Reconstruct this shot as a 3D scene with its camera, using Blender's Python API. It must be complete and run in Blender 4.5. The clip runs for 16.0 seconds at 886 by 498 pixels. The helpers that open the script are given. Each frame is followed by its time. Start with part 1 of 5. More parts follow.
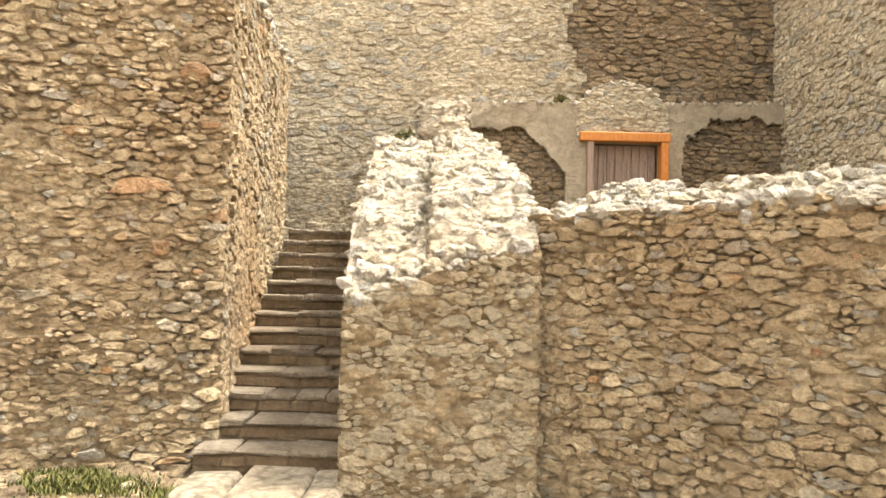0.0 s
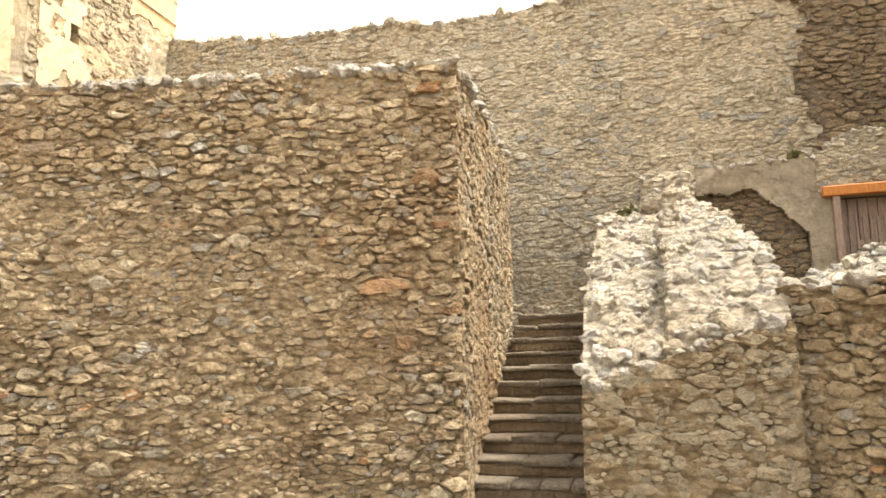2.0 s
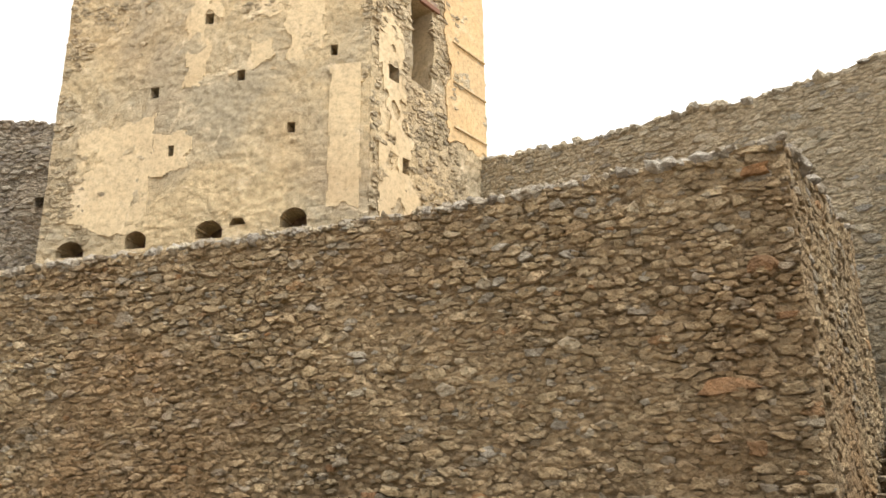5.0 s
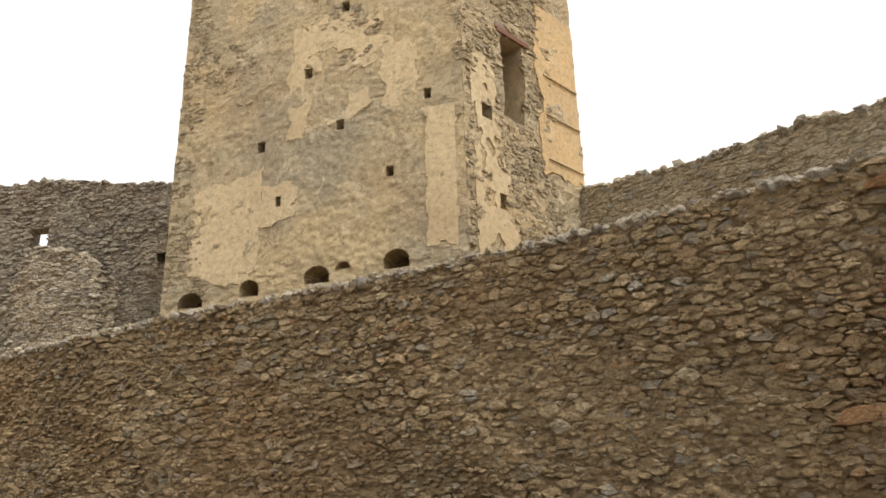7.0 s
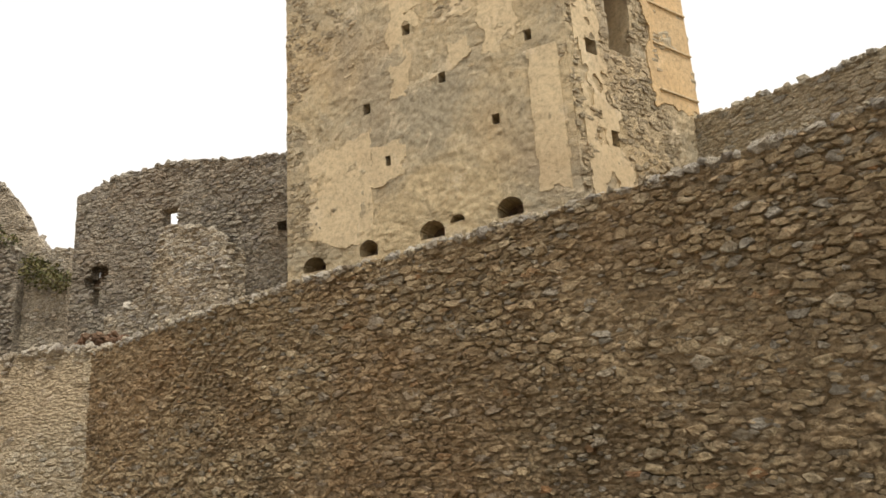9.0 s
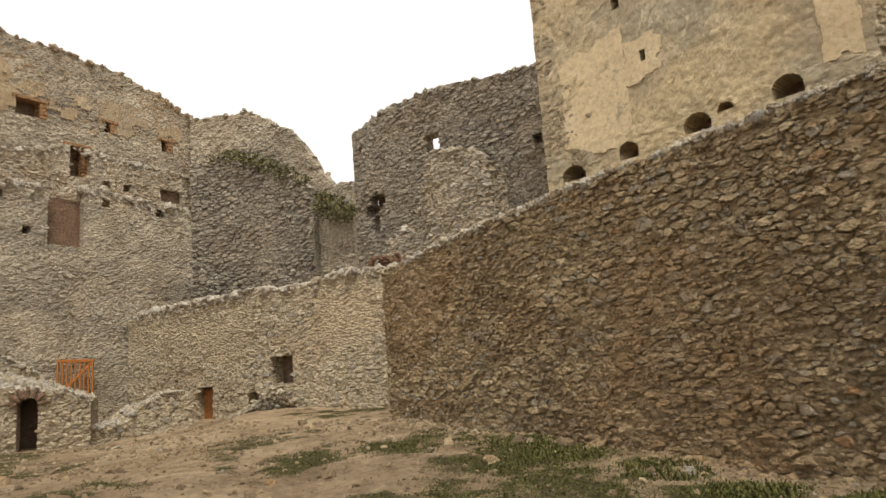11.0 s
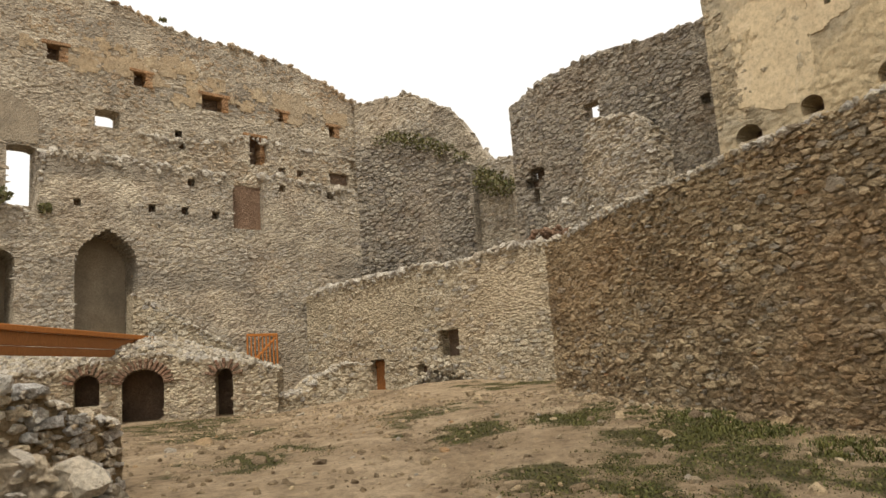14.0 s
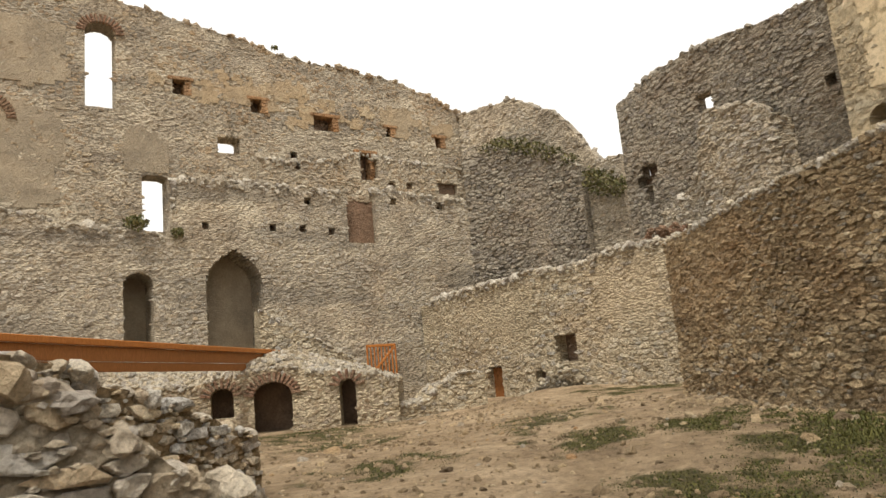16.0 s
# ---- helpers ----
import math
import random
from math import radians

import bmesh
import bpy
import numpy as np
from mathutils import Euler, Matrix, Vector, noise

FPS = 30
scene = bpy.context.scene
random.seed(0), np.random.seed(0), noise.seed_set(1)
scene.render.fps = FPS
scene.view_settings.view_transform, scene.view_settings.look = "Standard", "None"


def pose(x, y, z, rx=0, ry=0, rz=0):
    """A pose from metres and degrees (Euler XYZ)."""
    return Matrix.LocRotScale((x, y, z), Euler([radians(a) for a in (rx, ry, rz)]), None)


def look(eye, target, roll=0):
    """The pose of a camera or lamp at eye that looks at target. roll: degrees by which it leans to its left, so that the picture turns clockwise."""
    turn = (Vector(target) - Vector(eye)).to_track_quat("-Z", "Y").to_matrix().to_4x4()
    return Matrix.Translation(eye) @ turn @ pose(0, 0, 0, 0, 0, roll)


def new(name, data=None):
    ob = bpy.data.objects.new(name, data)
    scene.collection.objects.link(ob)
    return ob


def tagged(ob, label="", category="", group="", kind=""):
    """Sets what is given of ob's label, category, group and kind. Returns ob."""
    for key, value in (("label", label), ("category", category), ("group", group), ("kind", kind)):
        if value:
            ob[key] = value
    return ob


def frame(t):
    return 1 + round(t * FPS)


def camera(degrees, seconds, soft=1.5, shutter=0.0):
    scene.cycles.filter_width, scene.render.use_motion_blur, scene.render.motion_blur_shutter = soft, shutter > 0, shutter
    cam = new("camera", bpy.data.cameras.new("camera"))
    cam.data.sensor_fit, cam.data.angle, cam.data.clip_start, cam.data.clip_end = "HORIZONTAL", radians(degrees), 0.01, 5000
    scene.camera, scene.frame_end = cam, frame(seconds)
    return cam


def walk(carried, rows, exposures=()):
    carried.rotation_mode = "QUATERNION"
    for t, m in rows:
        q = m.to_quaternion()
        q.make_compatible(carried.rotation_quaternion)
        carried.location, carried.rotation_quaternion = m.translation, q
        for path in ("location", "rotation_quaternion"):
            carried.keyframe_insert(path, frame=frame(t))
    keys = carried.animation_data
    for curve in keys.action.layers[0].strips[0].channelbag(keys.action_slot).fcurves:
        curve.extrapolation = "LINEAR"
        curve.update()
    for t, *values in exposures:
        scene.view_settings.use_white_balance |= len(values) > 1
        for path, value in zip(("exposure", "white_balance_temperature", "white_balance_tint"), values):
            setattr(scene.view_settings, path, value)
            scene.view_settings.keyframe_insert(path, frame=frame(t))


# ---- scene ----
cam = camera(62.21, 16.0, 1.5)
PATH = [
    (0.0, -0.000, 0.000, 1.600, 92.27, -1.44, -0.11),
    (0.5, -0.017, -0.021, 1.608, 94.12, -1.10, 4.54),
    (1.0, -0.030, -0.028, 1.620, 94.86, -0.85, 8.19),
    (1.5, -0.045, -0.039, 1.636, 96.29, 0.38, 12.78),
    (2.0, -0.064, -0.057, 1.667, 98.35, 1.31, 17.36),
    (2.5, -0.084, -0.064, 1.692, 100.07, 1.27, 21.45),
    (3.0, -0.109, -0.075, 1.711, 102.12, 1.47, 25.72),
    (3.5, -0.137, -0.102, 1.726, 104.48, 1.45, 30.40),
    (4.0, -0.177, -0.126, 1.732, 105.11, 1.22, 35.02),
    (6.5, -0.284, -0.213, 1.739, 108.38, 0.99, 47.02),
    (7.0, -0.283, -0.233, 1.750, 108.97, 1.36, 49.33),
    (7.5, -0.296, -0.253, 1.752, 109.07, 1.32, 51.80),
    (8.0, -0.323, -0.274, 1.747, 107.83, 2.66, 57.03),
    (8.3, -0.344, -0.288, 1.741, 106.48, 2.86, 58.36),
    (8.5, -0.358, -0.297, 1.737, 105.82, 2.29, 57.21),
    (9.0, -0.420, -0.374, 1.733, 105.52, 3.50, 58.57),
    (9.5, -0.460, -0.417, 1.719, 103.89, 3.69, 62.45),
    (9.8, -0.463, -0.424, 1.707, 103.03, 2.02, 67.60),
    (10.0, -0.466, -0.429, 1.699, 101.86, 2.78, 71.20),
    (12.5, -0.503, -0.462, 1.690, 100.47, 3.74, 83.72),
    (13.0, -0.510, -0.485, 1.672, 100.06, 4.04, 86.70),
    (13.5, -0.516, -0.506, 1.669, 99.41, 3.91, 89.43),
    (14.0, -0.530, -0.509, 1.666, 98.87, 3.79, 91.67),
    (14.5, -0.538, -0.526, 1.664, 98.75, 4.19, 93.79),
    (15.0, -0.537, -0.545, 1.662, 98.80, 4.63, 96.09),
    (15.5, -0.531, -0.562, 1.664, 99.09, 4.64, 97.98),
    (16.0, -0.529, -0.592, 1.672, 100.09, 5.16, 100.55),
]
walk(cam, [(t, pose(x, y, z, rx, ry, rz)) for t, x, y, z, rx, ry, rz in PATH],
     [(t, e, k, 10) for t, e, k in ((0.0, 2.0, 6700), (0.5, 1.85, 6680), (1.0, 1.7, 6660), (1.5, 1.65, 6650), (2.5, 1.52, 6550), (3.5, 1.32, 6500), (4.0, 1.2, 6500), (6.5, 0.12, 6600), (9.0, 0.06, 6650), (10.0, 0.06, 6700), (12.5, 0.04, 6700), (13.5, 0.04, 6700), (14.5, 0.15, 6700), (16.0, 0.2, 6700))])

# ---------------------------------------------------------------- light
SUN_EL, SUN_AZ = 66.0, 90.0     # height, and bearing from +y towards +x, degrees
world = bpy.data.worlds.new("overcast_sky")
scene.world = world
world.use_nodes = True
wn, wl = world.node_tree.nodes, world.node_tree.links
sky = wn.new("ShaderNodeTexSky")
sky.sky_type, sky.sun_disc = "NISHITA", False
sky.sun_elevation, sky.sun_rotation = radians(SUN_EL), radians(SUN_AZ)
sky.dust_density, sky.air_density = 4.0, 1.0
veil = wn.new("ShaderNodeMix")
veil.data_type = "RGBA"
veil.inputs[0].default_value = 0.8
veil.inputs[7].default_value = (10.7, 10.4, 9.8, 1)
wl.new(sky.outputs[0], veil.inputs[6])
wl.new(veil.outputs[2], wn["Background"].inputs[0])
wn["Background"].inputs[1].default_value = 0.118
sun = new("sun", bpy.data.lights.new("sun", "SUN"))
sun.data.energy, sun.data.angle, sun.data.color = 3.1, radians(10), (1.0, 0.95, 0.87)
ea, ee = radians(SUN_AZ), radians(SUN_EL)
sun.matrix_world = look((math.sin(ea) * math.cos(ee) * 50, math.cos(ea) * math.cos(ee) * 50, math.sin(ee) * 50), (0, 0, 0))


# ---------------------------------------------------------------- materials
def material(name, rough=0.9):
    m = bpy.data.materials.new(name)
    m.use_nodes = True
    n, l = m.node_tree.nodes, m.node_tree.links
    b = n["Principled BSDF"]
    b.inputs["Roughness"].default_value = rough
    b.inputs["Specular IOR Level"].default_value = 0.25
    return m, n, l, b


def ramp(n, stops, mode="LINEAR"):
    r = n.new("ShaderNodeValToRGB")
    r.color_ramp.interpolation = mode
    e = r.color_ramp.elements
    while len(e) < len(stops):
        e.new(0.5)
    for k, (p, c) in zip(e, stops):
        k.position, k.color = p, (*c, 1)
    return r


def noise_tex(n, l, coord, scale, detail=6, rough=0.6, distort=0.0):
    x = n.new("ShaderNodeTexNoise")
    x.inputs["Scale"].default_value, x.inputs["Detail"].default_value = scale, detail
    x.inputs["Roughness"].default_value, x.inputs["Distortion"].default_value = rough, distort
    l.new(coord, x.inputs["Vector"])
    return x


def mixer(n, l, kind, fac, a, b):
    x = n.new("ShaderNodeMix")
    x.data_type, x.blend_type = "RGBA", kind
    for s, v in ((0, fac), (6, a), (7, b)):
        if hasattr(v, "links"):
            l.new(v, x.inputs[s])
        else:
            x.inputs[s].default_value = v if s == 0 else (*v, 1)
    return x.outputs[2]


def bump(n, l, b, h, strength, dist):
    x = n.new("ShaderNodeBump")
    x.inputs["Strength"].default_value, x.inputs["Distance"].default_value = strength, dist
    l.new(h, x.inputs["Height"])
    l.new(x.outputs[0], b.inputs["Normal"])


def position(n):
    return n.new("ShaderNodeNewGeometry").outputs["Position"]


def grey(v):
    return (v, v, v)


def rust(n, l, p, c, amount=0.5):
    """Warm ochre weathering in broad patches."""
    x = noise_tex(n, l, p, 0.33, 4, 0.55, 0.6)
    r = ramp(n, [(0.5, grey(0)), (0.68, grey(amount))])
    l.new(x.outputs[0], r.inputs[0])
    return mixer(n, l, "MIX", r.outputs[0], c, (0.42, 0.255, 0.12))


def streak(n, l, p, c, amount, colour):
    """Long level bands of old damp and rusty run-off."""
    if not amount:
        return c
    mp = n.new("ShaderNodeMapping")
    mp.inputs["Scale"].default_value = (0.13, 0.13, 0.55)
    l.new(p, mp.inputs[0])
    x = noise_tex(n, l, mp.outputs[0], 1.6, 7, 0.62, 0.5)
    r = ramp(n, [(0.48, grey(0)), (0.66, grey(amount))])
    l.new(x.outputs[0], r.inputs[0])
    return mixer(n, l, "MIX", r.outputs[0], c, colour)


def stone_mat(name, stops, stain=(0.16, 0.13, 0.09), stain_amount=0.45, gain=1.0, ochre=0.15, bands=0.0, band=(0.17, 0.155, 0.13), lichen=0.45):
    """Rubble stones: a colour for each stone, grain, stains and pits."""
    m, n, l, b = material(name)
    geo = n.new("ShaderNodeNewGeometry")
    info = n.new("ShaderNodeObjectInfo")
    add = n.new("ShaderNodeMath")
    add.operation = "ADD"
    l.new(geo.outputs["Random Per Island"], add.inputs[0])
    l.new(info.outputs["Random"], add.inputs[1])
    fr = n.new("ShaderNodeMath")
    fr.operation = "FRACT"
    l.new(add.outputs[0], fr.inputs[0])
    r = ramp(n, [(p, tuple(gain * v for v in c)) for p, c in stops])
    l.new(fr.outputs[0], r.inputs[0])
    p = geo.outputs["Position"]
    grain = noise_tex(n, l, p, 17, 10, 0.78)
    gr = ramp(n, [(0.3, grey(0.42)), (0.52, grey(0.95)), (0.72, grey(1.35))])
    l.new(grain.outputs[0], gr.inputs[0])
    c = mixer(n, l, "MULTIPLY", 0.9, r.outputs[0], gr.outputs[0])
    lich = noise_tex(n, l, p, 4.2, 8, 0.7, 0.3)
    lr = ramp(n, [(0.34, grey(0.6)), (0.48, grey(1.0)), (0.66, grey(1.3))])
    l.new(lich.outputs[0], lr.inputs[0])
    c = mixer(n, l, "MULTIPLY", lichen, c, lr.outputs[0])
    big = noise_tex(n, l, p, 0.8, 7, 0.68, 0.4)
    br = ramp(n, [(0.42, grey(0)), (0.68, grey(1))])
    l.new(big.outputs[0], br.inputs[0])
    am = n.new("ShaderNodeMath")
    am.operation = "MULTIPLY"
    am.inputs[1].default_value = stain_amount
    l.new(br.outputs[0], am.inputs[0])
    c = mixer(n, l, "MIX", am.outputs[0], c, stain)
    c = streak(n, l, p, rust(n, l, p, c, ochre), bands, band)
    l.new(c, b.inputs["Base Color"])
    chip = n.new("ShaderNodeTexVoronoi")
    chip.inputs["Scale"].default_value = 11
    wv = noise_tex(n, l, p, 7, 4, 0.6)
    off = n.new("ShaderNodeMixRGB")
    off.blend_type = "LINEAR_LIGHT"
    off.inputs[0].default_value = 0.12
    l.new(p, off.inputs[1])
    l.new(wv.outputs["Color"], off.inputs[2])
    l.new(off.outputs[0], chip.inputs["Vector"])
    pit = noise_tex(n, l, p, 19, 10, 0.78)
    both = n.new("ShaderNodeMath")
    both.operation = "MULTIPLY_ADD"
    both.inputs[1].default_value = 0.55
    l.new(chip.outputs["Distance"], both.inputs[0])
    l.new(pit.outputs[0], both.inputs[2])
    bump(n, l, b, both.outputs[0], 1.0, 0.11)
    return m


def mortar_mat(name, light, dark, scale=1.0, chips=0.8, grain=0.9, relief=0.1, bands=0.0):
    """Weathered lime mortar: patches, grain and a rough relief."""
    m, n, l, b = material(name, 0.95)
    p = position(n)
    a = noise_tex(n, l, p, 0.8 * scale, 6, 0.65, 0.3)
    r = ramp(n, [(0.35, dark), (0.65, light)])
    l.new(a.outputs[0], r.inputs[0])
    g = noise_tex(n, l, p, 15, 10, 0.78)
    gr = ramp(n, [(0.3, grey(0.45)), (0.55, grey(0.95)), (0.72, grey(1.35))])
    l.new(g.outputs[0], gr.inputs[0])
    c = mixer(n, l, "MULTIPLY", grain, r.outputs[0], gr.outputs[0])
    h = noise_tex(n, l, p, 11, 10, 0.78).outputs[0]
    if chips:
        mp = n.new("ShaderNodeMapping")
        mp.inputs["Scale"].default_value = (9, 9, 17)
        l.new(p, mp.inputs[0])
        wv = noise_tex(n, l, p, 6, 4, 0.6)
        off = n.new("ShaderNodeMixRGB")
        off.blend_type = "LINEAR_LIGHT"
        off.inputs[0].default_value = 0.6
        l.new(mp.outputs[0], off.inputs[1])
        l.new(wv.outputs["Color"], off.inputs[2])
        v = n.new("ShaderNodeTexVoronoi")
        v.inputs["Scale"].default_value = 1.0
        l.new(off.outputs[0], v.inputs["Vector"])
        vr = ramp(n, [(0.0, grey(1.15)), (0.45, grey(1.0)), (0.75, grey(0.55))])
        l.new(v.outputs["Distance"], vr.inputs[0])
        c = mixer(n, l, "MULTIPLY", chips, c, vr.outputs[0])
        ad = n.new("ShaderNodeMath")
        ad.operation = "MULTIPLY_ADD"
        ad.inputs[1].default_value = -0.9 * chips
        l.new(v.outputs["Distance"], ad.inputs[0])
        l.new(h, ad.inputs[2])
        h = ad.outputs[0]
    l.new(streak(n, l, p, rust(n, l, p, c, 0.14), bands, (0.19, 0.17, 0.14)), b.inputs["Base Color"])
    bump(n, l, b, h, 1.0, relief)
    return m


TAN = [(0.0, (0.52, 0.39, 0.23)), (0.2, (0.37, 0.275, 0.16)), (0.36, (0.6, 0.47, 0.29)), (0.52, (0.43, 0.325, 0.195)),
       (0.68, (0.54, 0.42, 0.265)), (0.78, (0.36, 0.3, 0.21)), (0.86, (0.44, 0.4, 0.33)), (0.93, (0.64, 0.52, 0.34)), (0.985, (0.5, 0.36, 0.21)), (1.0, (0.47, 0.26, 0.12))]
PALE = [(0.0, (0.55, 0.47, 0.34)), (0.3, (0.44, 0.37, 0.26)), (0.55, (0.62, 0.55, 0.42)), (0.8, (0.42, 0.37, 0.28)), (1.0, (0.36, 0.34, 0.3))]
GREY = [(0.0, (0.45, 0.4, 0.33)), (0.3, (0.36, 0.325, 0.27)), (0.55, (0.51, 0.455, 0.365)), (0.8, (0.38, 0.34, 0.28)), (1.0, (0.46, 0.37, 0.26))]
WARM = [(0.0, (0.49, 0.41, 0.3)), (0.3, (0.4, 0.335, 0.25)), (0.55, (0.55, 0.47, 0.35)), (0.8, (0.44, 0.34, 0.22)), (1.0, (0.38, 0.35, 0.3))]
DARK = [(0.0, (0.31, 0.28, 0.23)), (0.4, (0.43, 0.385, 0.31)), (0.7, (0.25, 0.225, 0.195)), (1.0, (0.38, 0.32, 0.24))]
BLEACHED = [(0.0, (0.55, 0.49, 0.39)), (0.35, (0.43, 0.37, 0.28)), (0.65, (0.64, 0.59, 0.5)), (1.0, (0.38, 0.34, 0.29))]
STONE_TAN = stone_mat("tan_rubble_stone", TAN, (0.23, 0.175, 0.11), 0.55, 1.2, 0.6)
STONE_GOLD = stone_mat("golden_rubble_stone", TAN, (0.31, 0.215, 0.12), 0.5, 1.2, 0.75, lichen=0.55)
STONE_PALE = stone_mat("pale_rubble_stone", PALE, (0.4, 0.345, 0.245), 0.3, 1.2)
STONE_LIGHT = stone_mat("light_rubble_stone", PALE, (0.44, 0.36, 0.25), 0.3, 1.32, 0.22)
STONE_BROWN = stone_mat("brown_rubble_stone", [(0, (0.31, 0.23, 0.14)), (0.5, (0.4, 0.3, 0.18)), (1, (0.24, 0.175, 0.11))], (0.18, 0.13, 0.08), 0.5)
STONE_OCHRE = stone_mat("ochre_tower_stone", [(0, (0.62, 0.5, 0.33)), (0.4, (0.48, 0.4, 0.27)), (0.7, (0.68, 0.55, 0.36)), (1, (0.42, 0.36, 0.26))], (0.45, 0.37, 0.25), 0.3)
STONE_WARM = stone_mat("ochre_rubble_stone", WARM, (0.36, 0.25, 0.145), 0.5, 1.18, 0.42, 0.5, (0.29, 0.19, 0.105))
STONE_GREY = stone_mat("grey_rubble_stone", GREY, (0.23, 0.195, 0.145), 0.55, 1.48, 0.25, 0.65, (0.22, 0.2, 0.165))
STONE_DARK = stone_mat("dark_rubble_stone", DARK, (0.16, 0.14, 0.11), 0.3, 1.28)
BRICK_DULL = stone_mat("dull_red_brick", [(0.0, (0.34, 0.19, 0.12)), (0.5, (0.28, 0.17, 0.11)), (1.0, (0.4, 0.25, 0.16))])
STONE_TOP = stone_mat("bleached_top_stone", BLEACHED, (0.4, 0.36, 0.3), 0.25, 1.15, 0.1, lichen=0.45)
STONE_NEAR = stone_mat("weathered_block_stone", [(0.0, (0.56, 0.49, 0.38)), (0.25, (0.5, 0.4, 0.26)), (0.45, (0.46, 0.44, 0.4)), (0.65, (0.64, 0.57, 0.45)), (0.82, (0.42, 0.41, 0.39)), (1.0, (0.55, 0.42, 0.26))], (0.5, 0.39, 0.25), 0.35, 1.5, 0.35, lichen=0.5)
BRICK = stone_mat("orange_brick", [(0.0, (0.5, 0.27, 0.12)), (0.5, (0.46, 0.26, 0.13)), (1.0, (0.54, 0.32, 0.16))])
MORTAR_TAN = mortar_mat("tan_mortar", (0.58, 0.435, 0.26), (0.35, 0.255, 0.15), 1.3, 0.8)
MORTAR_PALE = mortar_mat("pale_mortar", (0.69, 0.58, 0.405), (0.5, 0.415, 0.285))
MORTAR_GREY = mortar_mat("grey_mortar", (0.72, 0.625, 0.47), (0.4, 0.335, 0.25), bands=0.62)
MORTAR_DARK = mortar_mat("dark_mortar", (0.46, 0.4, 0.31), (0.27, 0.24, 0.19))
MORTAR_GOLD = mortar_mat("golden_mortar", (0.55, 0.42, 0.255), (0.36, 0.26, 0.145), 1.2, 0.7)
MORTAR_BROWN = mortar_mat("brown_mortar", (0.28, 0.22, 0.15), (0.16, 0.125, 0.085))
MORTAR_TOP = mortar_mat("bleached_mortar", (0.68, 0.59, 0.45), (0.44, 0.36, 0.25))


def plaster_mat(name, main, worn_c, pale, amount, relief):
    """Old lime plaster: ochre ground, greyed weathering, pale scuffs and a lumpy skin."""
    m, n, l, b = material(name, 0.95)
    p = position(n)
    g = noise_tex(n, l, p, 0.42, 9, 0.68, 0.5)
    r = ramp(n, [(0.42, grey(0)), (0.62, grey(amount))])
    l.new(g.outputs[0], r.inputs[0])
    c = mixer(n, l, "MIX", r.outputs[0], main, worn_c)
    q = noise_tex(n, l, p, 1.3, 10, 0.74, 0.8)
    qr = ramp(n, [(0.55, grey(0)), (0.63, grey(0.75))])
    l.new(q.outputs[0], qr.inputs[0])
    c = mixer(n, l, "MIX", qr.outputs[0], c, pale)
    f = noise_tex(n, l, p, 9, 12, 0.8)
    fr = ramp(n, [(0.34, grey(0.52)), (0.5, grey(0.97)), (0.68, grey(1.22))])
    l.new(f.outputs[0], fr.inputs[0])
    c = mixer(n, l, "MULTIPLY", 0.85, c, fr.outputs[0])
    l.new(rust(n, l, p, c, 0.2), b.inputs["Base Color"])
    h = noise_tex(n, l, p, 5, 14, 0.82, 0.3)
    bump(n, l, b, h.outputs[0], 1.0, relief)
    return m


PLASTER = plaster_mat("ochre_plaster", (0.62, 0.495, 0.305), (0.4, 0.355, 0.265), (0.72, 0.605, 0.42), 0.8, 0.085)
SMOOTH_PLASTER = plaster_mat("smooth_plaster", (0.65, 0.525, 0.335), (0.54, 0.44, 0.29), (0.68, 0.565, 0.39), 0.6, 0.03)
ORANGE_PLASTER = plaster_mat("orange_plaster", (0.62, 0.44, 0.235), (0.5, 0.38, 0.23), (0.68, 0.53, 0.33), 0.6, 0.03)
OCHRE_COAT = plaster_mat("ochre_floor_band", (0.43, 0.325, 0.2), (0.38, 0.31, 0.215), (0.53, 0.44, 0.3), 0.8, 0.1)
# Dark backing colour: the shade inside holes and window openings is painted in.
VOID = mortar_mat("recess_shade_stone", (0.3, 0.205, 0.14), (0.17, 0.12, 0.085), 1.0, 0)
EARTH_OLD = mortar_mat("fill_earth", (0.42, 0.33, 0.21), (0.27, 0.22, 0.14), 0.9, 0)
TREAD = stone_mat("grey_step_slab", [(0, (0.36, 0.295, 0.215)), (0.5, (0.45, 0.375, 0.275)), (1, (0.29, 0.235, 0.175))], (0.22, 0.165, 0.11), 0.4)
DUSTY_PLASTER = mortar_mat("dusty_plaster", (0.46, 0.38, 0.27), (0.31, 0.26, 0.19), 1.2, 0, 0.6)
RED_PLASTER = mortar_mat("reddish_plaster", (0.5, 0.33, 0.22), (0.36, 0.24, 0.16), 1.0, 0)
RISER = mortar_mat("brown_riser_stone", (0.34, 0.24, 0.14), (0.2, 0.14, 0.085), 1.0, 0)


